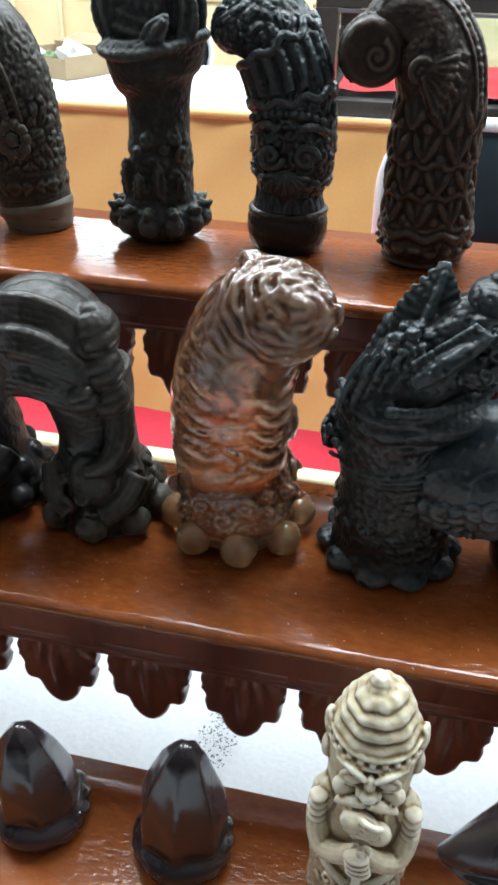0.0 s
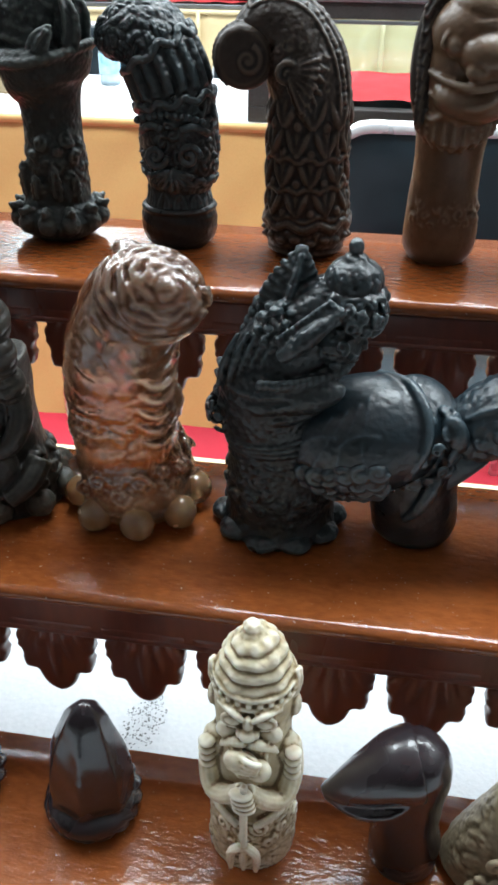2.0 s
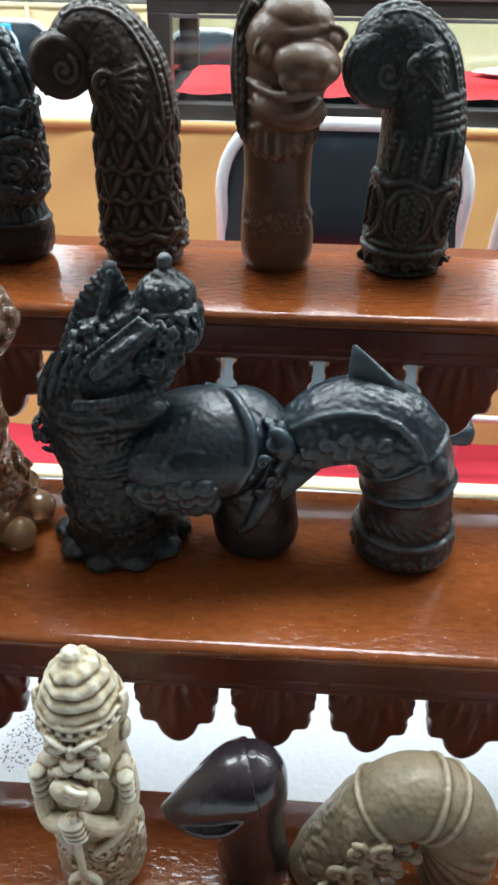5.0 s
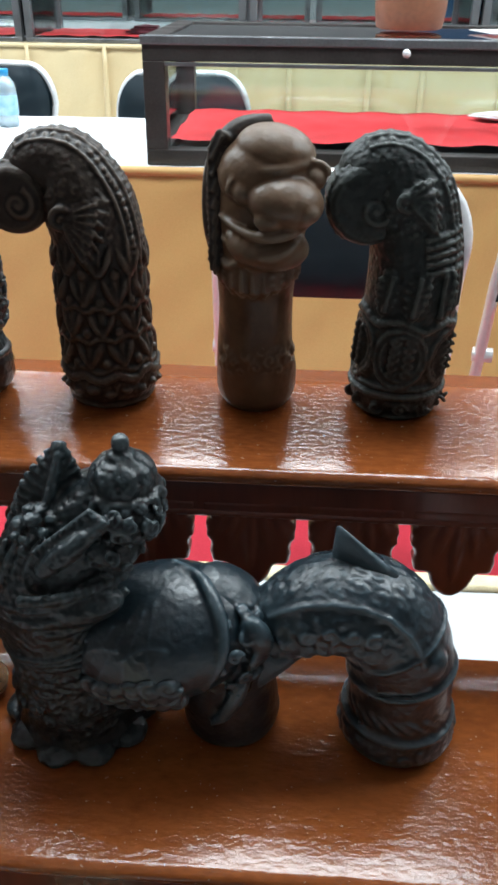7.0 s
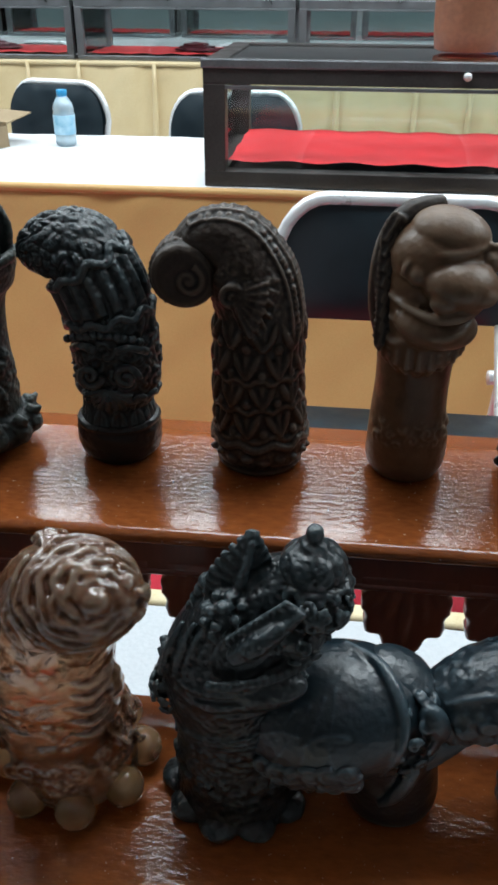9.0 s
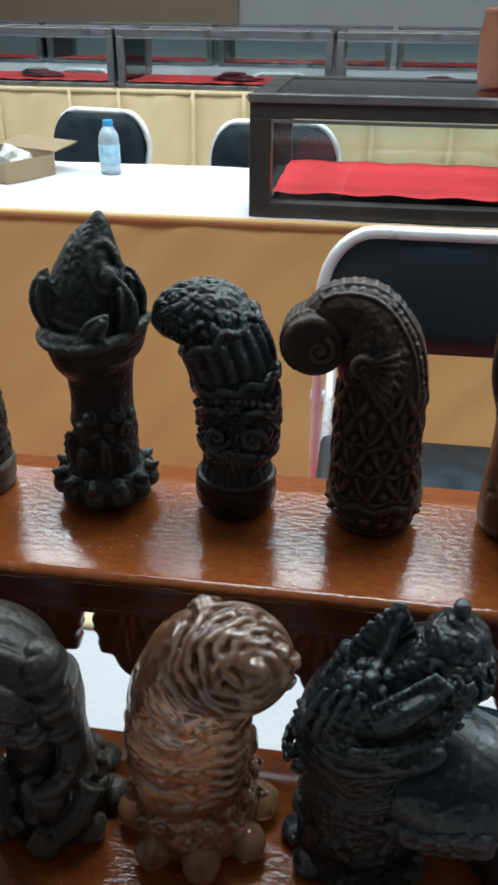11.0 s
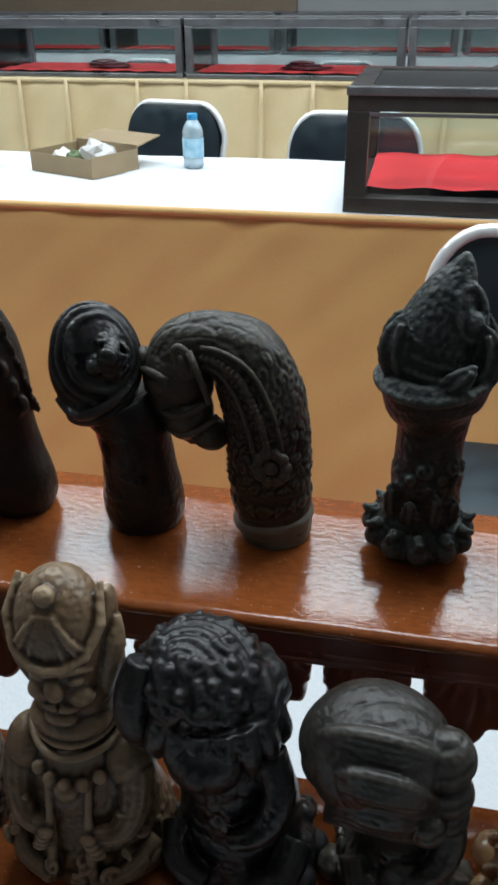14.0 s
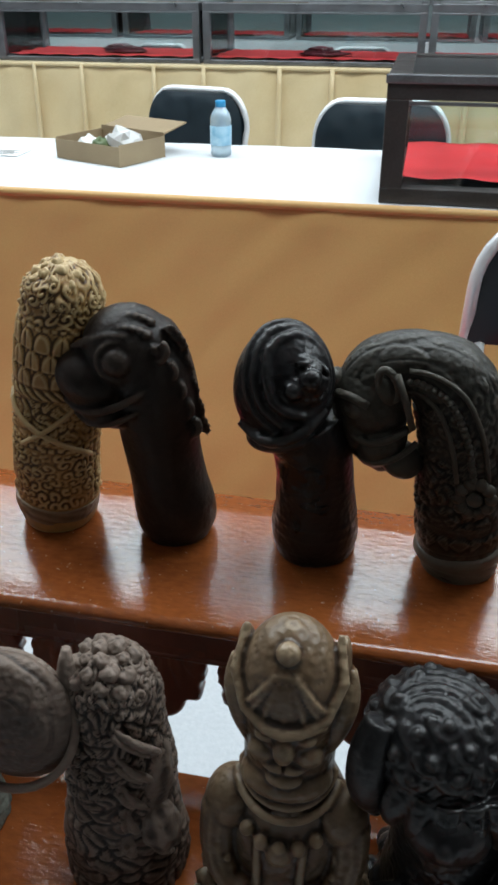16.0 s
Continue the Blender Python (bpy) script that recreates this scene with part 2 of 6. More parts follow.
# ---- mesh helpers ----
class Clay:
    """Collects pieces of surface, in metres, into one mesh."""

    def __init__(self):
        self.verts, self.faces, self.count = [], [], 0

    def add(self, verts, faces):
        verts = np.asarray(verts, float)
        self.verts.append(verts)
        self.faces += [tuple(int(i) + self.count for i in f) for f in faces]
        self.count += len(verts)
        return self

    def grid(self, points, wrap=False, poles=(False, False)):
        """points: rows x columns x 3; wrap closes the columns, poles close the first and last row with a fan."""
        rows, cols = points.shape[:2]
        flat = points.reshape(-1, 3)
        i, j = np.meshgrid(np.arange(rows - 1), np.arange(cols if wrap else cols - 1), indexing="ij")
        k = (j + 1) % cols
        quads = np.stack([i * cols + j, i * cols + k, (i + 1) * cols + k, (i + 1) * cols + j], -1).reshape(-1, 4) + self.count
        faces = quads.tolist()
        extra = []
        for end, on in enumerate(poles):
            if on:
                row = (rows - 1) * end
                tip = len(flat) + len(extra) + self.count
                extra.append(points[row].mean(0))
                ring = [row * cols + c + self.count for c in range(cols)]
                for c in range(cols):
                    a, b = ring[c], ring[(c + 1) % cols]
                    faces.append((tip, a, b) if end else (tip, b, a))
        self.verts.append(np.concatenate([flat, np.array(extra).reshape(-1, 3)]))
        self.faces += faces
        self.count += len(flat) + len(extra)
        return self

    def blob(self, centre, radii, turn=None, n=20, rough=0.0, seed=0):
        """A rounded lump, with an uneven skin where rough is given."""
        u, v = np.meshgrid(np.linspace(0.02, math.pi - 0.02, n), np.linspace(0, 2 * math.pi, 2 * n, endpoint=False), indexing="ij")
        p = np.stack([np.sin(u) * np.cos(v), np.sin(u) * np.sin(v), -np.cos(u)], -1)
        if rough:
            p = p * (1 + rough * (np.sin(5 * p[..., :1] + seed) * np.sin(6 * p[..., 1:2] + 2 * seed) + np.sin(9 * p[..., 2:] + seed) * 0.5))
        p = p * np.array(radii)
        if turn:
            p = p @ np.array(Euler([radians(a) for a in turn]).to_matrix()).T
        return self.grid(p + np.array(centre), True, (True, True))

    def tube(self, path, radius, sides=10, closed=False, squash=1.0):
        """A round rod along a path; radius may change along it."""
        p = np.array(path, float)
        r = np.broadcast_to(np.asarray(radius, float), (len(p),))
        if 3 <= len(p) <= 6 and not closed:
            for _ in range(2):
                both = np.column_stack([p, r])
                cut = np.stack([0.75 * both[:-1] + 0.25 * both[1:], 0.25 * both[:-1] + 0.75 * both[1:]], 1).reshape(-1, 4)
                both = np.concatenate([both[:1], cut[1:-1], both[-1:]])
                p, r = both[:, :3], both[:, 3]
        n = len(p)
        t = np.gradient(p, axis=0) if not closed else np.roll(p, -1, 0) - np.roll(p, 1, 0)
        t /= np.linalg.norm(t, axis=1)[:, None] + 1e-12
        side = np.cross(t[0], (0.3, 1, 0.2))
        rings = []
        for k in range(n):
            side = side - t[k] * (side @ t[k])
            side /= np.linalg.norm(side) + 1e-12
            up = np.cross(t[k], side)
            a = np.linspace(0, 2 * math.pi, sides, endpoint=False)[:, None]
            rings.append(p[k] + r[k] * (np.cos(a) * side + squash * np.sin(a) * up))
        if closed:
            rings.append(rings[0])
        return self.grid(np.array(rings), True, (not closed, not closed))

    def box(self, low, high, bevel=0.0):
        bm = bmesh.new()
        bmesh.ops.create_cube(bm, size=1)
        size, mid = np.subtract(high, low), np.add(high, low) / 2
        for v in bm.verts:
            v.co = Vector(np.array(v.co) * size + mid)
        if bevel:
            bmesh.ops.bevel(bm, geom=bm.edges[:], offset=bevel, segments=2, affect="EDGES", profile=0.5)
        bm.verts.index_update()
        self.add([v.co[:] for v in bm.verts], [[v.index for v in f.verts] for f in bm.faces])
        bm.free()
        return self

    def mesh(self, name, mat, smooth=True):
        me = bpy.data.meshes.new(name)
        me.from_pydata(np.concatenate(self.verts).tolist(), [], self.faces)
        me.polygons.foreach_set("use_smooth", [smooth] * len(me.polygons))
        me.materials.append(mat)
        me.update()
        return me


def part(name, clay, mat, parent=None, label="", smooth=True):
    ob = new(name, clay if isinstance(clay, bpy.types.Mesh) else clay.mesh(name, mat, smooth))
    if parent:
        ob.parent = parent
    return tagged(ob, label)


def thing(name, label, category, group="", kind="", at=(0, 0, 0), turn=0):
    ob = new(name)
    ob.matrix_world = pose(*at, 0, 0, turn)
    return tagged(ob, label, category, group, kind)


def slab(low, high, bevel=0.0):
    return Clay().box(low, high, bevel)


# ---- relief for carving ----
def chance(i, j, k=0):
    return np.modf(np.abs(np.sin(i * 127.1 + j * 311.7 + k * 74.7) * 43758.5453))[0]


def cells(p, q, around, jitter=0.35):
    """Nearest and second nearest cell centre, with the way to the nearest; q wraps after `around` cells."""
    best, second = np.full(p.shape, 9.0), np.full(p.shape, 9.0)
    dx, dy, who = np.zeros(p.shape), np.zeros(p.shape), np.zeros(p.shape)
    for a in (-1, 0, 1):
        for b in (-1, 0, 1):
            i, j = np.floor(p) + a, np.floor(q) + b
            w = np.mod(j, around)
            u = i + 0.5 + jitter * (chance(i, w, 1) - 0.5) * 2 - p
            v = j + 0.5 + jitter * (chance(i, w, 2) - 0.5) * 2 + 0.5 * np.mod(i, 2) - 0.25 - q
            d = np.hypot(u, v)
            near = d < best
            second = np.where(near, best, np.minimum(second, d))
            dx, dy, who = np.where(near, u, dx), np.where(near, v, dy), np.where(near, chance(i, w, 3), who)
            best = np.where(near, d, best)
    return best, second, dx, dy, who


def carve(kind, p, q, around):
    """Height from 0 to 1 of one kind of carving; p runs along the piece and q round it, in cells."""
    if kind == "ring":
        return 0.5 + 0.5 * np.cos(2 * math.pi * p)
    if kind == "coil":
        turn = 2 * math.pi * q / around
        return np.abs(np.cos(math.pi * (p + 0.05 * np.sin(2 * turn) + 0.035 * np.sin(7 * turn + p)))) ** 0.6 * (0.85 + 0.15 * np.cos(9 * turn))
    if kind == "flute":
        return np.abs(np.cos(math.pi * q))
    if kind == "swirl":
        return np.abs(np.cos(math.pi * (q + 1.1 * p)))
    if kind in ("petal", "scale"):
        row = np.floor(p)
        u, v = np.mod(q + 0.5 * np.mod(row, 2), 1) * 2 - 1, np.mod(p, 1)
        if kind == "scale":
            v = 1 - v
        width = np.sqrt(np.clip(1 - v**2.2, 0, 1))
        inside = np.clip((width - np.abs(u)) * 5, 0, 1)
        return inside * (0.65 + 0.35 * v - 0.3 * (np.abs(u) < 0.08)) + 0.25 * (1 - inside)
    best, second, dx, dy, who = cells(p, q, around)
    if kind == "bead":
        return np.sqrt(np.clip(1 - (best / 0.5) ** 2, 0, 1))
    if kind == "knot":
        return np.clip((second - best) * 2.2, 0, 1) ** 0.7
    if kind == "key":
        return (np.maximum(np.abs(np.mod(q, 1) - 0.5), np.abs(np.mod(p, 1) - 0.5)) * 6 % 1 > 0.45) * 1.0
    turn = np.where(who > 0.5, 1.0, -1.0)
    curl = 0.5 + 0.5 * np.cos(2 * math.pi * 1.9 * best - turn * np.arctan2(dy, dx) + who * 6.3)
    if kind == "leaf":
        ribs = np.abs(np.cos(2.5 * np.arctan2(dy, dx) + 6.3 * who))
        return np.clip(1.25 - 1.1 * best, 0, 1) * (0.35 + 0.65 * ribs) * np.clip((second - best) * 4, 0.15, 1)
    return np.clip(1.15 - best, 0, 1) * (0.25 + 0.75 * curl)


def glide(rows, n):
    """A smooth curve through rows of numbers, evenly spaced along the first two."""
    c = np.array(rows, float)
    d = np.concatenate([[0], np.cumsum(np.hypot(*np.diff(c[:, :2], axis=0).T))])
    slope = np.gradient(c, d, axis=0)
    t = np.linspace(0, d[-1], n)
    k = np.clip(np.searchsorted(d, t, "right") - 1, 0, len(d) - 2)
    h = (d[k + 1] - d[k])[:, None]
    s = ((t - d[k])[:, None]) / h
    return (2 * s**3 - 3 * s**2 + 1) * c[k] + (s**3 - 2 * s**2 + s) * h * slope[k] + (3 * s**2 - 2 * s**3) * c[k + 1] + (s**3 - s**2) * h * slope[k + 1], t


RELIEF = {"curl": 0.68, "leaf": 0.62, "knot": 0.6, "bead": 0.75, "petal": 0.75, "scale": 0.6}


def turned(clay, rows, lean=0.0, zones=(), along=170, around=150, flat=1.0, twist=0.0, sides=0):
    """A carved body along a bent line. rows: sideways, up and radius in millimetres; lean: metres by which 120 mm of height come forward.
    zones: from, to (shares of the length), kind of carving, cell size and depth in millimetres."""
    c, s = glide(rows, along)
    c[:, 2] = np.maximum(c[:, 2], 0.8)
    t = np.gradient(c[:, :2], axis=0)
    t /= np.linalg.norm(t, axis=1)[:, None]
    a = np.linspace(0, 2 * math.pi, around, endpoint=False)
    share = s / s[-1]
    rise = np.zeros((along, around))
    for low, high, kind, cell, deep in zones:
        on = np.clip((share - low) / 0.012, 0, 1) * np.clip((high - share) / 0.012, 0, 1)
        girth = 2 * math.pi * np.median(c[(share >= low) & (share <= high), 2])
        count = max(4, int(round(girth / cell)))
        if kind in ("petal", "scale", "key") and count % 2:
            count += 1
        p, q = np.meshgrid((s - low * s[-1]) / cell, a / (2 * math.pi) * count, indexing="ij")
        if kind in ("curl", "leaf", "knot"):
            turn = 2 * math.pi * q / count
            bend = 0.45 if kind == "curl" else 1.0
            p, q = p + bend * (0.32 * np.sin(3 * turn + 1.1 * p) + 0.18 * np.sin(7 * turn - 1.9 * p)), q + bend * (0.30 * np.sin(1.3 * p + 2 * turn) + 0.2 * np.sin(2.9 * p - 5 * turn))
            deep = deep * (0.75 + 0.35 * np.sin(4 * turn + 0.8 * p))
        deep = deep * RELIEF.get(kind, 1.0)
        rise += on[:, None] * deep * (carve(kind, p, q, count) - 0.35)
    wobble = 0.25 * np.sin(3 * a[None] + 9 * share[:, None]) * np.sin(14 * share[:, None] + 2 * a[None])
    r = c[:, 2:3] + rise + wobble
    if sides:
        f = np.mod(a + twist, 2 * math.pi / sides) - math.pi / sides
        r = r * (math.cos(math.pi / sides) / np.cos(f))[None]
    out_x = t[:, 1:2] * np.cos(a)[None]
    out_z = -t[:, 0:1] * np.cos(a)[None]
    pts = np.stack([c[:, 0:1] + r * out_x, flat * r * np.sin(a)[None] - lean / 0.12 * np.maximum(c[:, 1:2], 0) + 0 * r, np.maximum(c[:, 1:2] + r * out_z, 0)], -1)
    return clay.grid(pts / 1000, True, (True, True))


def mm(*v):
    return tuple(x / 1000 for x in v)


def curl_path(cx, y, cz, radius, turns, sign=1, start=0.0, n=60):
    """A flat spiral on the front of a carving."""
    return [mm(cx + radius * (1 - k / n) * math.cos(start + sign * 2 * math.pi * turns * k / n), y, cz + radius * (1 - k / n) * math.sin(start + sign * 2 * math.pi * turns * k / n)) for k in range(n)]


def skin_point(rows, lean, share, degrees, out=0.0):
    """A place on a carved body: share of its length, and degrees round it (0 outer side, -90 front), lifted by out millimetres."""
    c, s = glide(rows, 200)
    k = int(np.clip(round(share * 199), 1, 198))
    t = c[k + 1, :2] - c[k - 1, :2]
    t /= np.linalg.norm(t)
    r, a = c[k, 2] + out, radians(degrees)
    return mm(c[k, 0] + r * t[1] * math.cos(a), r * math.sin(a) - lean / 0.12 * max(c[k, 1], 0), c[k, 1] - r * t[0] * math.cos(a))


def ringed(clay, centre, radii, axis, rings, depth, n=60, end=1.0):
    """A rounded lump with rings cut round an axis, in millimetres."""
    u, v = np.meshgrid(np.linspace(0.03, math.pi - 0.03, 2 * n), np.linspace(0, 2 * math.pi, 2 * n, endpoint=False), indexing="ij")
    p = np.stack([np.sin(u) * np.cos(v), np.sin(u) * np.sin(v), np.cos(u)], -1)
    wave = np.abs(np.cos(rings * u + 0.55 * np.sin(2 * v + 0.8) + 0.35 * np.sin(5 * v + 3 * u))) ** 0.7 * np.clip((math.pi * end - u) * 4, 0, 1) * (0.7 + 0.3 * np.sin(3 * v + 5 * u))
    p = p * (1 + depth * (wave - 0.6) * np.sin(u) ** 0.3)[..., None]
    m = np.array(Vector(axis).to_track_quat("Z", "Y").to_matrix())
    p = (p @ m.T) * np.array(radii) + np.array(centre)
    return clay.grid(p[::-1] / 1000, True, (True, True))


def knobs(clay, centre, radii, count, size, low=-0.2, seed=1):
    """Small uneven lumps spread over the upper part of a rounded head, in millimetres."""
    for k in range(count):
        h = low + (1 - low) * (k + 0.5) / count
        a, r = 2.39996 * k + seed, math.sqrt(max(0.0, 1 - h * h))
        s = size * (0.75 + 0.5 * chance(k, seed, 4))
        clay.blob(mm(centre[0] + radii[0] * r * math.cos(a), centre[1] + radii[1] * r * math.sin(a), centre[2] + radii[2] * h), mm(s, s, s * 0.85), None, 10, 0.14, k)
    return clay


def combed(clay, centre, radii, axis, locks, swirl, depth, n=70):
    """A rounded lump covered with combed locks that run from pole to pole of an axis, in millimetres."""
    u, v = np.meshgrid(np.linspace(0.03, math.pi - 0.03, 2 * n), np.linspace(0, 2 * math.pi, 3 * n, endpoint=False), indexing="ij")
    p = np.stack([np.sin(u) * np.cos(v), np.sin(u) * np.sin(v), np.cos(u)], -1)
    way = v + swirl * u + 0.25 * np.sin(2 * u + v)
    wave = np.abs(np.sin(locks * way)) ** 0.5 + 0.07 * np.abs(np.sin(9 * locks * way + 3 * np.sin(u) + np.sin(7 * u)))
    p = p * (1 + depth * (wave - 0.7) * np.sin(u))[..., None]
    m = np.array(Vector(axis).to_track_quat("Z", "Y").to_matrix())
    return clay.grid(((p @ m.T) * np.array(radii) + np.array(centre))[::-1] / 1000, True, (True, True))


def frame_on(centre, radii, way):
    """A place on a rounded lump in the direction way, with its outward normal and two tangents, in millimetres."""
    d = np.array(way, float) / np.linalg.norm(way)
    p = np.array(centre) + d * np.array(radii)
    n = d / np.array(radii)
    n /= np.linalg.norm(n)
    side = np.cross(n, (0.31, 0.2, 0.93))
    side /= np.linalg.norm(side)
    return p, n, side, np.cross(n, side)


def hoop(clay, centre, radii, axis, degrees, thick, start=0, end=360, wave=0.0):
    """A raised line round an axis of a rounded lump, in millimetres."""
    m = np.array(Vector(axis).to_track_quat("Z", "Y").to_matrix())
    line = []
    for v in np.radians(np.linspace(start, end, 48)):
        u = radians(degrees + wave * math.sin(5 * v + degrees) + 0.5 * wave * math.sin(11 * v))
        d = m @ np.array((math.sin(u) * math.cos(v), math.sin(u) * math.sin(v), math.cos(u)))
        line.append((np.array(centre) + d * np.array(radii)) / 1000)
    return clay.tube(line, mm(thick), 8)


def curls(clay, centre, radii, count, size, low=-0.2, seed=1, keep=None):
    """Small snail curls spread over a rounded lump, in millimetres; keep names the side that carries them."""
    for k in range(count):
        h = low + (1 - low) * (k + 0.5) / count
        a, r = 2.39996 * k + seed, math.sqrt(max(0.0, 1 - h * h))
        way = (r * math.cos(a), r * math.sin(a), h)
        if keep and way[0] * keep[0] + way[1] * keep[1] + way[2] * keep[2] < 0.25:
            continue
        p, n, side, up = frame_on(centre, radii, way)
        s, sign, turn = size * (0.7 + 0.6 * chance(k, seed, 4)), 1 if chance(k, seed, 7) > 0.5 else -1, 6.3 * chance(k, seed, 9)
        line, thick = [], []
        for f in np.linspace(0, 1, 15):
            g, rad = turn + sign * 8.6 * f, s * (1 - 0.85 * f)
            line.append((p + rad * (math.cos(g) * side + math.sin(g) * up) + n * s * (0.35 * f - 0.05)) / 1000)
            thick.append(s * (0.36 - 0.12 * f) / 1000)
        clay.tube(line, thick, 6)
    return clay


def blade(clay, base, tip, width, teeth=9, bend=(0, 0, 0), jag=0.74):
    """A pointed leaf with toothed edges and a midrib, in millimetres."""
    f = np.linspace(0, 1, 2 * teeth + 2)
    b, e = np.array(base, float), np.array(tip, float)
    line = b + (e - b) * f[:, None] + np.array(bend) * (4 * f * (1 - f))[:, None]
    wide = width * np.sin(math.pi * (0.22 + 0.78 * f)) ** 0.7 * np.where(np.arange(len(f)) % 2, 1.0, jag) + 0.3
    clay.tube(line / 1000, wide / 1000, 8, squash=0.32)
    return clay.tube((line + np.array((0, -width * 0.34, 0)))[1:-2] / 1000, mm(0.14 * width + 0.3), 6)


def drum(clay, cx, cz, r, half):
    """A disc on edge with rounded rims, facing forward, in millimetres."""
    rows = [(0.5, -half), (r * 0.55, -half), (r * 0.80, -half + 0.2), (r * 0.93, -half + 1.4), (r, -half + 4), (r, half - 4), (r * 0.93, half - 1.4), (r * 0.5, half)]
    a = np.linspace(0, 2 * math.pi, 56, endpoint=False)
    return clay.grid(np.array([[mm(cx + q * math.cos(t), y, cz + q * math.sin(t)) for t in a] for q, y in rows]), True, (True, True))


def belt(clay, rows, lean, share, thick, wave=0.0, count=0, phase=0.0, sharp=False, flat=1.0):
    """A raised band round a carved body; wave and count make it snake or zigzag."""
    line = []
    for d in np.linspace(0, 360, 97)[:-1]:
        f = count * d / 360 + phase
        swing = (4 * abs(f % 1 - 0.5) - 1) if sharp else math.sin(2 * math.pi * f)
        line.append(skin_point(rows, lean, share + wave * swing, d, thick * 0.2))
    return clay.tube(line, mm(thick), 7, True)


def fuse(clay, name, mat, voxel=0.00074, rounds=1):
    """Melts overlapping pieces into one carved skin."""
    raw = new("raw_piece", clay.mesh(name, mat))
    melt = raw.modifiers.new("melt", "REMESH")
    melt.mode, melt.voxel_size = "VOXEL", voxel
    soften = raw.modifiers.new("soften", "SMOOTH")
    soften.factor, soften.iterations = 0.5, rounds
    me = bpy.data.meshes.new_from_object(raw.evaluated_get(bpy.context.evaluated_depsgraph_get()))
    bpy.data.objects.remove(raw)
    me.name = name
    me.polygons.foreach_set("use_smooth", [True] * len(me.polygons))
    if not me.materials:
        me.materials.append(mat)
    return me


# ---- the hall ----
def structure(name, clay, mat, label, category, smooth=False):
    return tagged(part(name, clay, mat, None, "", smooth), label, category, kind="structure")


structure("floor", slab((-7, -5, -0.1), (7, 10, 0)), FLOOR_TILE, "pale grey tiled hall floor", "floor")
structure("carpet_runner", slab((-5, 1.15, 0), (5, 2.06, 0.006)), RED_CARPET, "red carpet runner on the hall floor", "carpet")
structure("ceiling", slab((-7, -5, CEILING), (7, 10, CEILING + 0.1)), CEILING_PAINT, "plain white painted hall ceiling", "ceiling")
structure("wall_north", slab((-7.2, 10, 0), (7.2, 10.2, CEILING)), WALL_PAINT, "pale grey painted hall wall", "wall")
# unseen wall, kept dark so that little light bounces onto the hilts' fronts
structure("wall_south", slab((-7.2, -5.2, 0), (7.2, -5, CEILING)), BOUNCE_BLOCKER, "unseen dark brown hall wall added to cut bounce light", "wall")
structure("wall_east", slab((7, -5, 0), (7.2, 10, CEILING)), WALL_PAINT, "pale grey painted hall wall", "wall")
structure("wall_west", slab((-7.2, -5, 0), (-7, 10, CEILING)), WALL_PAINT, "pale grey painted hall wall", "wall")

panel = thing("wall_panel", "tan board panel fixed to the pale hall wall", "wall panel", at=(-3.4, 9.97, 0))
part("board", slab((-3.2, -0.03, 1.0), (1.9, 0.02, 2.6), 0.004), WALL_PANEL, panel, "tan board", False)
blue = thing("notice_board", "blue painted board standing against the wall", "board", at=(1.8, 9.9, 0))
part("board", slab((-0.45, -0.03, 0.7), (0.45, 0.03, 2.1), 0.005), BLUE_PAINT, blue, "", False)
for foot in (-0.35, 0.35):
    part("leg", slab((foot - 0.02, -0.12, 0), (foot + 0.02, 0.06, 0.72), 0.003), GREY_ALU, blue, "grey metal leg", False)

for lx, ly in LAMPS:
    housing = thing("ceiling_light", "white rectangular fluorescent ceiling light fitting", "ceiling light", "ceiling lights", at=(lx, ly, CEILING))
    for low, high in (((-0.66, -0.44, -0.08), (0.66, -0.41, -0.001)), ((-0.66, 0.41, -0.08), (0.66, 0.44, -0.001)), ((-0.66, -0.41, -0.08), (-0.63, 0.41, -0.001)), ((0.63, -0.41, -0.08), (0.66, 0.41, -0.001))):
        part("frame", slab(low, high), STEEL_WHITE, housing, "", False)


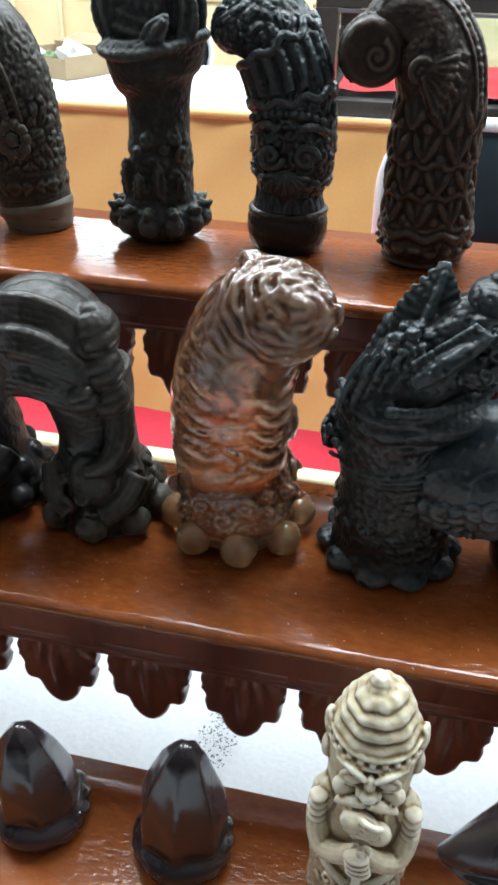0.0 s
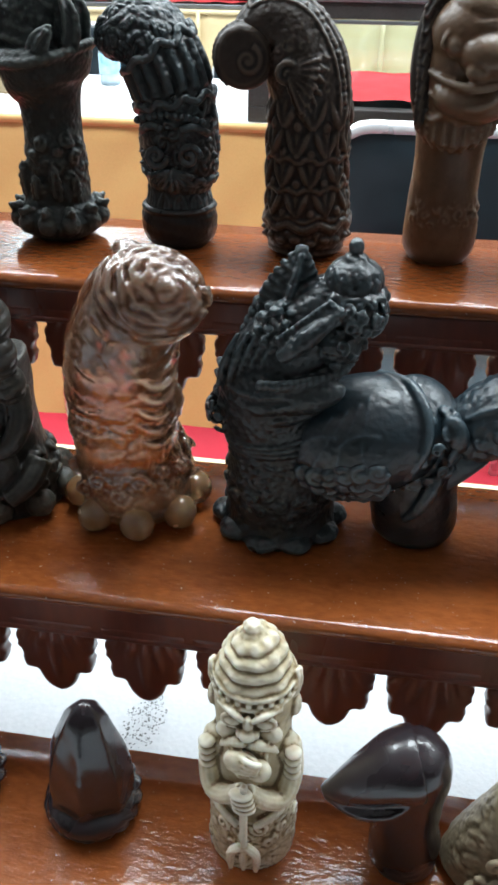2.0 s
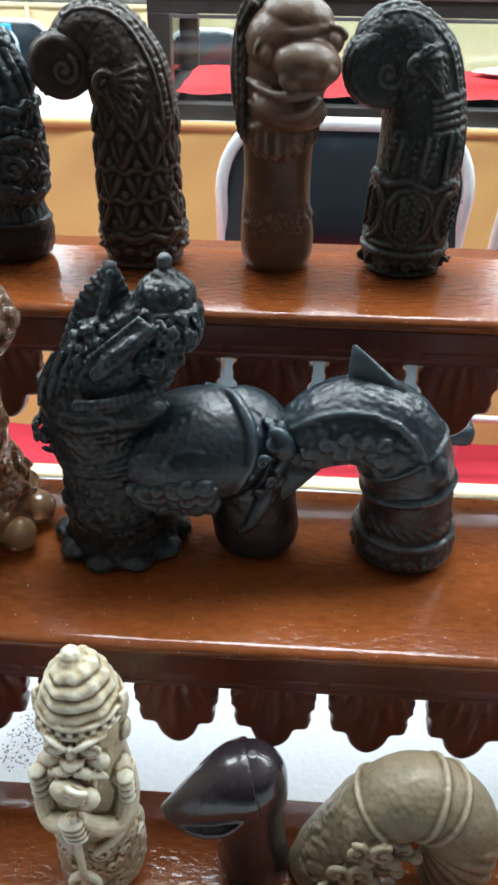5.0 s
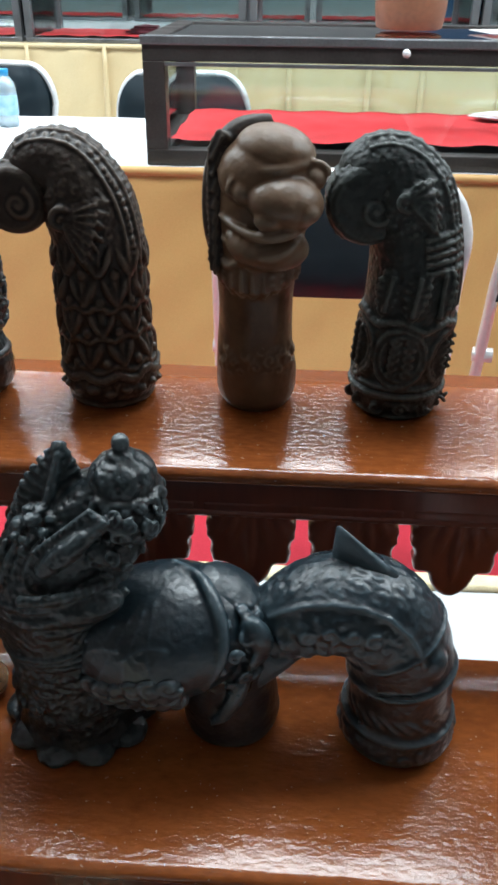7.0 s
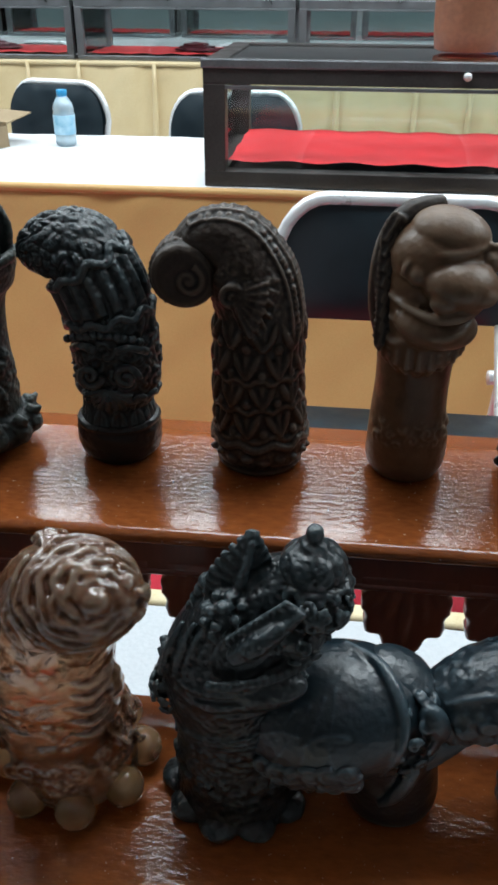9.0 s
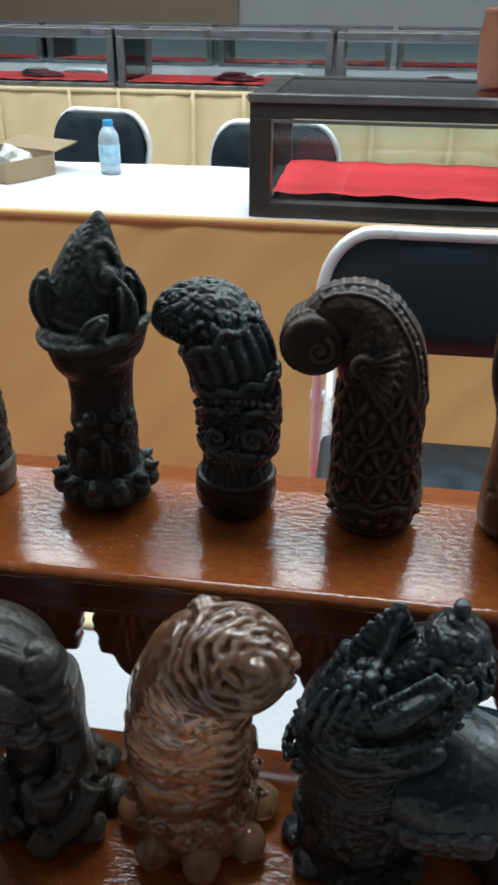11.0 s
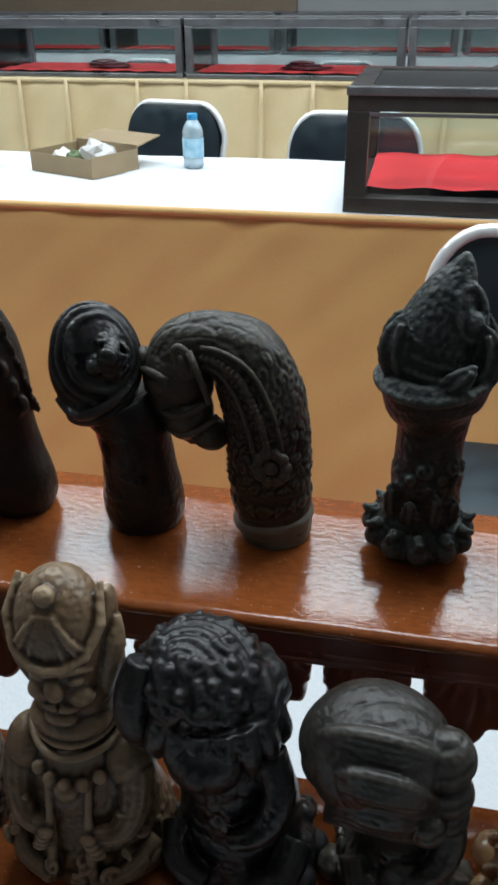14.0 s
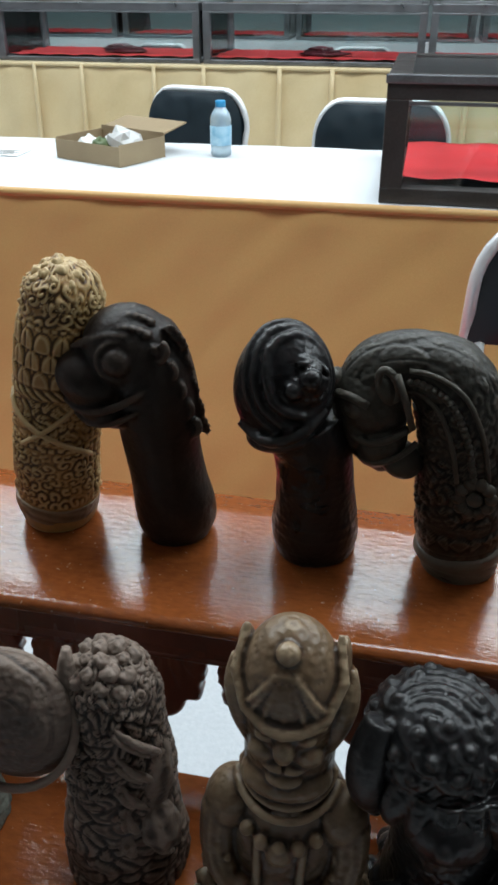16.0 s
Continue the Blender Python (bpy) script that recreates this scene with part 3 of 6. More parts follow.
# ---- folding chairs ----
def folding_chair(at, turn, label, wide=0.46, tall=1.0):
    """Chrome tube frame with a padded back and seat."""
    chair = thing("folding_chair", label, "chair", "folding chairs in the hall", at=at, turn=turn)
    chair.scale = (1, 1, tall)
    w = wide / 2
    arch = [(-w + 0.01, 0.10, 0.0), (-w, 0.06, 0.3), (-w, 0.0, 0.62)]
    arch += [(-w + 0.10 * (1 - math.cos(a)), -0.03, 0.70 + 0.13 * math.sin(a)) for a in np.linspace(0, math.pi / 2, 8)]
    arch += [(w - 0.10 * (1 - math.cos(a)), -0.03, 0.70 + 0.13 * math.sin(a)) for a in np.linspace(math.pi / 2, 0, 8)]
    arch += [(w, 0.0, 0.62), (w, 0.06, 0.3), (w - 0.01, 0.10, 0.0)]
    part("back_frame", Clay().tube(arch, 0.0125, 12), CHROME, chair, "bent chrome tube frame")
    rows, cols = 14, 26
    u, v = np.meshgrid(np.linspace(0, 1, rows), np.linspace(-1, 1, cols), indexing="ij")
    z = 0.585 + 0.240 * u
    reach = w - 0.104 + 0.10 * np.sqrt(np.clip(1 - (np.clip(z - 0.70, 0, 1) / 0.131) ** 2, 0, 1))
    bulge = 0.018 * (1 - v**4) * (1 - (2 * u - 1) ** 6)
    pad = Clay()
    pad.grid(np.stack([v * reach, -0.012 - bulge - 0.02 * (u - 0.3), z], -1))
    pad.grid(np.stack([-v * reach, 0.016 + bulge * 0.6 - 0.02 * (u - 0.3), z], -1))
    back = part("backrest", pad, BLACK_VINYL, chair, "padded black vinyl backrest")
    edge = [(v0, y0, z0) for v0, y0, z0 in [(-w + 0.018, 0.002, 0.585), (w - 0.018, 0.002, 0.585)]]
    part("piping", Clay().tube(edge, 0.006, 8), BLACK_VINYL, back)
    part("seat", slab((-w + 0.02, -0.50, 0.415), (w - 0.02, -0.14, 0.455), 0.015), BLACK_VINYL, chair, "padded black vinyl seat")
    for side in (-1, 1):
        part("leg", Clay().tube([(side * (w - 0.03), 0.02, 0.60), (side * (w - 0.03), -0.16, 0.42), (side * (w - 0.03), -0.46, 0.0)], 0.011, 10), CHROME, chair, "chrome tube leg")
        part("hinge", Clay().tube([(side * (w - 0.028), 0.035, 0.45), (side * (w + 0.014), 0.04, 0.45)], 0.016, 12), CHROME, chair, "chrome hinge")
    part("stretcher", Clay().tube([(-w + 0.02, 0.085, 0.14), (w - 0.02, 0.085, 0.14)], 0.009, 8), CHROME, chair, "chrome cross bar")
    return chair


NEAR_CHAIR = "black vinyl chrome folding chair beside the orange cloth"
FAR_CHAIR = "black vinyl chrome folding chair behind the white table"
folding_chair((0.205, 1.665, 0.007), 0, NEAR_CHAIR, 0.492, 1.025)
folding_chair((0.775, 1.665, 0.007), 0, NEAR_CHAIR, 0.492, 1.025)
folding_chair((-1.06, 3.40, 0), 168, FAR_CHAIR, 0.425, 1.035)
folding_chair((-0.308, 3.10, 0), 178, FAR_CHAIR, 0.468, 1.045)


# ---- clothed tables ----
def hanging(x0, x1, y, top, bottom, pleat, depth, flare=0.0, seed=0, n=420, rows=26):
    """A cloth that hangs in folds from a table's edge."""
    x, u = np.meshgrid(np.linspace(x0, x1, n), np.linspace(0, 1, rows))
    w = depth * (0.25 + 0.75 * u) * (np.sin(x / pleat + seed) + 0.55 * np.sin(x / pleat * 1.73 + 2.1 + seed) + 0.35 * np.sin(x / pleat * 0.41 + seed * 3 + 2 * u))
    w += 0.004 * np.sin(23 * x + 9 * u + seed) * np.sin(17 * u + 5 * x)
    w += 0.0020 * np.sin(58 * x + 24 * u + 3 * np.sin(7 * x + seed)) * np.sin(11 * u + 5 * x) * np.sin(3.1 * x + seed)
    z = top + (bottom - top) * u
    curve = np.where(u < 0.04, (1 - u / 0.04) ** 2 * 0.006, 0)
    return Clay().grid(np.stack([x, y - flare * u**1.6 - w + curve, z], -1))


def cloth_top(x0, x1, y0, y1, z, thick=0.012, n=90):
    """The cloth on a table's top, slightly uneven, with a rounded front edge."""
    x, y = np.meshgrid(np.linspace(x0, x1, n), np.linspace(y0, y1, 30), indexing="ij")
    h = 0.0015 * np.sin(7 * x + 3 * y) * np.sin(11 * y + 2 * x) + 0.001 * np.sin(31 * x + 17 * y)
    c = Clay().grid(np.stack([x, y, z + h], -1))
    return c.box((x0, y0 + 0.002, z - thick - 0.004), (x1, y1 - 0.002, z - 0.004))


back_table = thing("clothed_table", "long table with white cover and orange satin front cloth", "table", at=(0, 0, 0))
part("tabletop", slab((-3.4, 2.07, 0.725), (3.4, 2.765, 0.752)), CARDBOARD, back_table, "board tabletop", False)
part("table_cover", cloth_top(-3.42, 3.42, 2.062, 2.78, 0.77), WHITE_CLOTH, back_table, "smooth white table cover")
part("front_cloth", hanging(-3.42, 3.42, 2.055, 0.768, 0.004, 0.33, 0.0045, 0.195), ORANGE_CLOTH, back_table, "wrinkled orange satin cloth")
part("hem", Clay().tube([(x, 2.059, 0.764) for x in np.linspace(-3.42, 3.42, 60)], 0.011, 12), ORANGE_CLOTH, back_table, "rolled orange cloth edge")
for tx in (-3.2, -1.1, 1.1, 3.2):
    for ty in (2.12, 2.71):
        part("leg", Clay().tube([(tx, ty, 0), (tx, ty, 0.726)], 0.016, 10), GREY_ALU, back_table, "grey metal leg")

far_table = thing("skirted_table", "long far table with pleated cream gold satin skirt", "table")
part("tabletop", slab((-4.6, 4.73, 0.795), (4.6, 5.45, 0.822)), CARDBOARD, far_table, "board tabletop", False)
part("table_cover", cloth_top(-4.62, 4.62, 4.70, 5.46, 0.833), GOLD_CLOTH, far_table, "cream gold satin top cloth")
part("skirt", hanging(-4.62, 4.62, 4.69, 0.831, 0.004, 0.055, 0.010, 0.05, 1.3, 900), GOLD_CLOTH, far_table, "pleated cream gold satin skirt")
part("top_band", Clay().tube([(x, 4.685, 0.823) for x in np.linspace(-4.62, 4.62, 80)], 0.012, 10), GOLD_CLOTH, far_table, "gathered pale satin band")
for tx in np.arange(-4.265, 4.3, 0.695):
    tie = Clay()
    for s in (-1, 1):
        tie.tube([(tx + s * 0.14, 4.665, 0.828), (tx + s * 0.14, 4.655, 0.64), (tx + s * 0.142, 4.64, 0.30), (tx + s * 0.145, 4.63, 0.05)], [0.012, 0.016, 0.018, 0.02], 8, squash=0.5)
    part("drape_fold", tie, GOLD_CLOTH, far_table, "gathered satin fold")
for tx in (-4.4, 0, 4.4):
    part("leg", Clay().tube([(tx, 5.1, 0), (tx, 5.1, 0.796)], 0.02, 10), GREY_ALU, far_table, "grey metal leg")


# ---- glass cases ----
def glass_case(name, label, at, size, bar, frame_mat, low_bar, red, group=""):
    """A box of glass with a metal frame and a red cloth on its floor."""
    case = thing(name, label, "display case", group, at=at)
    w, d, h = size
    for x in (0, w):
        for y in (0, d):
            x0, y0 = (x - bar if x else x), (y - bar if y else y)
            part("post", slab((x0, y0, low_bar), (x0 + bar, y0 + bar, h - bar), 0.002), frame_mat, case, "", False)
    for z0, z1 in ((0, low_bar), (h - bar, h)):
        for y in (0, d - bar):
            part("rail", slab((0, y, z0), (w, y + bar, z1), 0.002), frame_mat, case, "", False)
        for x in (0, w - bar):
            part("rail", slab((x, bar, z0), (x + bar, d - bar, z1), 0.002), frame_mat, case, "", False)
    part("front_bead", slab((bar, -0.004, h - bar - 0.010), (w - bar, 0.004, h - bar - 0.002), 0.001), GREY_ALU, case, "thin grey metal bead", False)
    part("base_board", slab((bar, bar, 0.004), (w - bar, d - bar, 0.016)), frame_mat, case, "", False)
    x, y = np.meshgrid(np.linspace(bar, w - bar, 60), np.linspace(bar, d - bar, 24), indexing="ij")
    part("cloth_lining", Clay().grid(np.stack([x, y, red + 0.003 * np.sin(40 * x) * np.sin(33 * y) + 0 * x], -1)), RED_CLOTH, case, "red felt lining")
    for y in (bar * 0.4, d - bar * 0.6):
        pane = part("glass_pane", slab((bar, y, low_bar), (w - bar, y + 0.004, h - bar)), GLASS, case, "clear glass pane", False)
        pane.visible_shadow = False
    for x0 in (bar * 0.4, w - bar * 0.6):
        pane = part("glass_pane", slab((x0, bar, low_bar), (x0 + 0.004, d - bar, h - bar)), GLASS, case, "clear glass pane", False)
        pane.visible_shadow = False
    pane = part("glass_lid", slab((bar, bar, h - 0.009), (w - bar, d - bar, h - 0.004)), GLASS_TOP, case, "clear glass lid", False)
    pane.visible_shadow = False
    return case


big_case = glass_case("glass_display_case", "dark framed glass display case lined with red felt", (-0.255, 2.089, 0.7725), (1.30, 0.60, 0.284), 0.052, DARK_FRAME, 0.036, 0.052)
lock = Clay().tube([(0.604, -0.016, 0.257), (0.604, 0.002, 0.257)], 0.009, 16)
part("lock", lock, CHROME, big_case, "small chrome lock")
part("top_rim", slab((-0.004, -0.006, 0.266), (1.304, 0.006, 0.286), 0.003), GREY_ALU, big_case, "grey metal rim", False)

for n, cx in enumerate((-4.93, -3.74, -2.55, -1.36, -0.17, 1.02, 2.21, 3.40)):
    glass_case("glass_showcase", "grey framed low glass showcase with red lining", (cx, 4.73, 0.836), (1.17, 0.62, 0.29), 0.038, GREY_ALU, 0.02, 0.03, "row of glass showcases")
    goods = thing("folded_cloth", "folded maroon cloth lying inside a glass showcase", "cloth", "folded cloths", at=(cx + 0.55 + 0.1 * math.sin(7 * n), 4.95, 0.8695))
    fold = Clay()
    for k in range(3):
        fold.blob((0.03 * math.sin(k + n), 0.02 * k, 0.008 + 0.011 * k), (0.13 - 0.03 * k, 0.08, 0.010), None, 12, 0.2, n + k)
    part("fold", fold, MAROON, goods)

# a further row behind
rear_table = thing("white_table", "long far table with white cover", "table")
part("table_cover", cloth_top(-5.6, 5.6, 6.60, 7.4, 0.83), WHITE_CLOTH, rear_table, "white table cover")
part("front_cloth", hanging(-5.6, 5.6, 6.59, 0.828, 0.004, 0.09, 0.01, 0.03, 2.0, 500), WHITE_CLOTH, rear_table, "white hanging cloth")
for n, cx in enumerate((-5.2, -3.85, -2.5, -1.15, 0.2, 1.55, 2.9)):
    glass_case("glass_showcase", "grey framed low glass showcase with red lining", (cx, 6.70, 0.833), (1.30, 0.58, 0.28), 0.040, GREY_ALU, 0.02, 0.03, "row of glass showcases")
for cx, turn in ((-2.0, 172), (-0.6, 185), (1.0, 178)):
    folding_chair((cx, 6.05, 0), turn, "folding chair with black vinyl back behind far showcases", 0.44)


# ---- things on the rear table ----
bottle = thing("water_bottle", "small clear plastic water bottle with blue cap and label", "bottle", at=(-0.762, 2.585, 0.7715))


def lathe(rows, n=36):
    a = np.linspace(0, 2 * math.pi, n, endpoint=False)
    p = np.array([[(r * math.cos(t), r * math.sin(t), z) for t in a] for r, z in rows])
    return Clay().grid(p, True, (True, True))


part("body", lathe([(0.024, 0.0), (0.030, 0.004), (0.032, 0.012), (0.0305, 0.022), (0.032, 0.032), (0.032, 0.092), (0.0305, 0.098), (0.032, 0.104), (0.028, 0.120), (0.018, 0.136), (0.0125, 0.142), (0.0125, 0.150)]), BOTTLE_BLUE, bottle, "pale blue clear plastic")
part("label", lathe([(0.0322, 0.034), (0.0326, 0.035), (0.0326, 0.088), (0.0322, 0.089)]), LABEL_BLUE, bottle, "light blue printed label")
part("cap", lathe([(0.0145, 0.140), (0.0155, 0.141), (0.0155, 0.155), (0.0145, 0.158), (0.006, 0.1585)]), CAP_BLUE, bottle, "bright blue screw cap")

box = thing("cardboard_box", "opened brown cardboard snack box with crumpled tissue", "box", at=(-1.085, 2.50, 0.7715), turn=-24)
for low, high in (((-0.13, -0.10, 0.0), (0.13, 0.10, 0.003)), ((-0.13, -0.10, 0.003), (0.13, -0.097, 0.055)), ((-0.13, 0.097, 0.003), (0.13, 0.10, 0.07)), ((-0.13, -0.097, 0.003), (-0.127, 0.097, 0.06)), ((0.127, -0.097, 0.003), (0.13, 0.097, 0.06))):
    part("wall", slab(low, high), CARDBOARD, box, "", False)
flap = part("flap", slab((-0.126, -0.002, 0), (0.126, 0.002, 0.11)), CARDBOARD, box, "open cardboard flap", False)
flap.matrix_local = pose(0, 0.103, 0.065, -80)
tissue = thing("tissue", "crumpled white paper tissue in the cardboard box", "tissue", at=(-1.035, 2.495, 0.776))
part("crumple", Clay().blob((0, 0, 0.034), (0.060, 0.045, 0.040), (10, 20, 30), 6, 0.30, 1.0).blob((-0.04, 0.02, 0.026), (0.04, 0.04, 0.026), (0, 30, 70), 5, 0.3, 2.0), TISSUE, tissue, "", False)
scrap = thing("tissue", "flat white paper scrap in the cardboard box", "tissue", at=(-1.15, 2.50, 0.776))
part("crumple", Clay().blob((0, 0, 0.027), (0.036, 0.05, 0.026), (15, 0, 40), 5, 0.3, 3.0), TISSUE, scrap, "", False)
leaf = thing("leaf_wrapper", "dark green leaf wrapper between the tissues", "wrapper", at=(-1.10, 2.46, 0.776))
part("leaf", Clay().blob((0, 0, 0.028), (0.030, 0.02, 0.030), (0, 20, 30), 16, 0.2, 4.0), GREEN_LEAF, leaf)
sheet = thing("printed_paper", "white paper with smudged dark print on the table", "paper", at=(-1.43, 2.50, 0.7725))
part("page", slab((-0.075, -0.05, 0), (0.06, 0.05, 0.0012)), PAPER, sheet, "", False)
for k in range(5):
    part("print_bar", slab((-0.05, -0.035 + 0.015 * k, 0.0012), (0.02 + 0.012 * (k % 3), -0.028 + 0.015 * k, 0.0016)), DARK_FRAME, sheet, "dark unreadable print", False)

pot = thing("clay_box", "orange brown clay pot standing on the glass case", "pot", at=(0.39, 2.45, 1.0575))
part("body", lathe([(0.075, 0), (0.086, 0.004), (0.092, 0.05), (0.095, 0.12), (0.09, 0.17), (0.094, 0.18), (0.085, 0.182)]), CLAY, pot)
note = thing("paper_sheet", "white paper lying on the glass case", "paper", at=(0.66, 2.40, 1.0575), turn=15)
part("page", slab((-0.10, -0.07, 0), (0.10, 0.07, 0.002)), PAPER, note, "", False)
tray = thing("beige_pouch", "small beige cloth pouch inside the display case", "pouch", at=(0.70, 2.53, 0.8285))
part("pouch", Clay().blob((0, 0, 0.009), (0.10, 0.05, 0.009), None, 20, 0.12, 2.5), PAPER, tray)


# ---- the table with the stepped stand ----
TABLE, LOW, MID, TOP = 0.748, 0.858, 0.9465, 1.0365
front_table = thing("display_table", "white clothed table with cream gold braid edge", "table")
part("tabletop", slab((-1.3, -0.16, 0.71), (1.3, 0.575, 0.733)), CARDBOARD, front_table, "board tabletop", False)
part("table_cover", cloth_top(-1.31, 1.31, -0.17, 0.592, TABLE), DIMMED_WHITE_CLOTH, front_table, "white table cover")
part("braid", slab((-1.31, 0.593, TABLE - 0.016), (1.31, 0.612, TABLE + 0.004), 0.004), CREAM_TRIM, front_table, "cream gold braid edging", True)
part("front_cloth", hanging(-1.31, 1.31, -0.172, TABLE - 0.003, 0.01, 0.11, 0.008, 0.02, 4), WHITE_CLOTH, front_table, "white hanging cloth")
for tx in (-1.2, 1.2):
    for ty in (-0.1, 0.52):
        part("leg", Clay().tube([(tx, ty, 0), (tx, ty, 0.711)], 0.016, 10), GREY_ALU, front_table, "grey metal leg")

smudge, dice = Clay(), random.Random(5)
for k in range(280):
    a, r = dice.uniform(0, 6.28), 0.016 * dice.random() ** 0.6
    x, y, s = -0.038 + r * math.cos(a) * 0.8, 0.317 + r * math.sin(a) * 1.5, dice.uniform(0.00025, 0.0007)
    smudge.add([(x + s * math.cos(t) * dice.uniform(0.6, 1.3), y + s * math.sin(t), TABLE + 0.0032) for t in (0, 1.05, 2.1, 3.14, 4.2, 5.24)], [tuple(range(6))])
tagged(part("ink_smudge", smudge, DARK_FRAME, front_table, "dotted grey ink smudge", False), kind="stuff")

stand = thing("stepped_display_stand", "varnished red brown wooden stepped stand with scalloped aprons", "display stand", at=(0, 0, 0))
LEFT, RIGHT = -0.56, 0.48
# height, front, back, middle of one apron tongue, spacing of the tongues, drop of the apron
SHELVES = ((LOW, 0.125, 0.218, 0.071, 0.0385, 0.0), (MID, 0.2185, 0.319, 0.0738, 0.0384, 0.0032), (TOP, 0.317, 0.4055, 0.1055, 0.0399, 0.0008))


def board(z, y0, y1):
    """A shelf board with a rounded nose at the front."""
    nose = [(y0 + 0.004 - 0.004 * math.sin(a), z - 0.0036 + 0.0036 * math.cos(a)) for a in np.linspace(0, math.pi, 13)]
    ring = [(y1, z)] + [(y1 - (y1 - y0) * k / 6, z) for k in range(1, 6)] + nose + [(y1, z - 0.007)]
    xs = np.linspace(LEFT, RIGHT, 80)
    return Clay().grid(np.array([[(x, y, h) for y, h in ring] for x in xs]), True, (True, True))


def scallop():
    """One carved tongue of the apron, with a shoulder, a lobe and leaf ridges; its origin is the middle of its top."""
    right = [(0.0193, 0.0), (0.0193, -0.0075), (0.0153, -0.0077), (0.0149, -0.0092), (0.0157, -0.0104), (0.0170, -0.0114), (0.0172, -0.0140), (0.0163, -0.0158), (0.0172, -0.0180),
             (0.0157, -0.0198), (0.0149, -0.0225), (0.0156, -0.0255), (0.0150, -0.0290), (0.0147, -0.0306), (0.0090, -0.0311), (0.0083, -0.0340), (0.0070, -0.0378), (0.0046, -0.0410), (0.0020, -0.0429)]
    line = right + [(0.0, -0.0432)] + [(-x, z) for x, z in reversed(right)]
    n = len(line)
    inner = [(x * 0.93, z if z > -0.001 else z * 0.965) for x, z in line]
    verts = [(x, 0.0035, z) for x, z in line] + [(x, -0.0022, z) for x, z in line] + [(x, -0.0042, z) for x, z in inner]
    faces = [tuple(range(n))[::-1]]
    for a in (0, n):
        faces += [(a + k, a + (k + 1) % n, a + n + (k + 1) % n, a + n + k) for k in range(n)]
    faces.append(tuple(range(2 * n, 3 * n)))
    c = Clay().add(verts, [f[::-1] for f in faces])
    for x0, x1, z1, r in ((0.0, 0.0, -0.036, 0.0022), (-0.004, -0.0075, -0.024, 0.0018), (0.004, 0.0075, -0.024, 0.0018), (-0.0085, -0.0135, -0.017, 0.0014), (0.0085, 0.0135, -0.017, 0.0014)):
        c.tube([(x0 + (x1 - x0) * s, -0.0040, -0.004 + (z1 + 0.004) * s) for s in np.linspace(0, 1, 7)], [r * k for k in (0.2, 0.7, 1, 1, 0.8, 0.5, 0.15)], 7)
    return fuse(c, "apron_tongue", APRON_WOOD, 0.0011, 1)


TONGUE = scallop()
for z, y0, y1, phase, pitch, deep in SHELVES:
    shelf = part("shelf_board", board(z, y0, y1), SHELF_WOOD, stand, "glossy varnished shelf board")
    part("fascia", slab((LEFT, y0 + 0.0035, z - 0.0225 - deep), (RIGHT, y0 + 0.0125, z - 0.0072), 0.0008), APRON_WOOD, stand, "dark red wooden fascia", False)
    part("moulding", Clay().tube([(x, y0 + 0.004, z - 0.0205 - deep) for x in np.linspace(LEFT, RIGHT, 4)], 0.0016, 8), APRON_WOOD, stand, "thin rounded moulding")
for side, x in (("left", LEFT - 0.012), ("right", RIGHT)):
    outline = [(0.14, TABLE + 0.001), (0.14, LOW), (0.230, LOW), (0.230, MID), (0.33, MID), (0.33, TOP), (0.40, TOP), (0.40, TABLE + 0.001)]
    n = len(outline)
    c = Clay().add([(x, y, z) for y, z in outline] + [(x + 0.012, y, z) for y, z in outline],
                   [tuple(range(n)), tuple(range(2 * n - 1, n - 1, -1))] + [(k, k + n, (k + 1) % n + n, (k + 1) % n) for k in range(n)])
    part("side_panel", c, APRON_WOOD, stand, "dark red stepped side panel", False)
for z, y0, y1, phase, pitch, deep in SHELVES:
    k0 = math.ceil((LEFT + 0.022 - phase) / pitch)
    x = phase + k0 * pitch
    while x < RIGHT - 0.02:
        tongue = part("apron_tongue", TONGUE, None, stand)
        tongue.matrix_local = pose(x, y0 + 0.0075, z - 0.0145 - deep) @ Matrix.Diagonal((pitch / 0.0386, 1, 1, 1))
        x += pitch


# ---- carved hilts ----
def hilt(name, label, at, clay, mat, group="carved hilts on the stand", voxel=0.00074, tilt=0.0):
    ob = part(name, fuse(clay, name, mat, voxel) if voxel else clay, mat)
    ob.matrix_world = pose(*at, 0, tilt, 0)
    return tagged(ob, label, "carved hilt", group)


def carved(name, clay, mat, parent, label="", voxel=0.00074):
    return part(name, fuse(clay, name, mat, voxel), mat, parent, label)


def ring_of(clay, n, radius, z, size, start=0.0, y=0.0, squash=1.0):
    for k in range(n):
        a = start + 2 * math.pi * k / n
        clay.blob(mm(radius * math.cos(a), y + squash * radius * math.sin(a), z), mm(*size), None, 12, 0.05, k)
    return clay


UP_Y, MID_Y, LOW_Y = 0.376, 0.281, 0.190

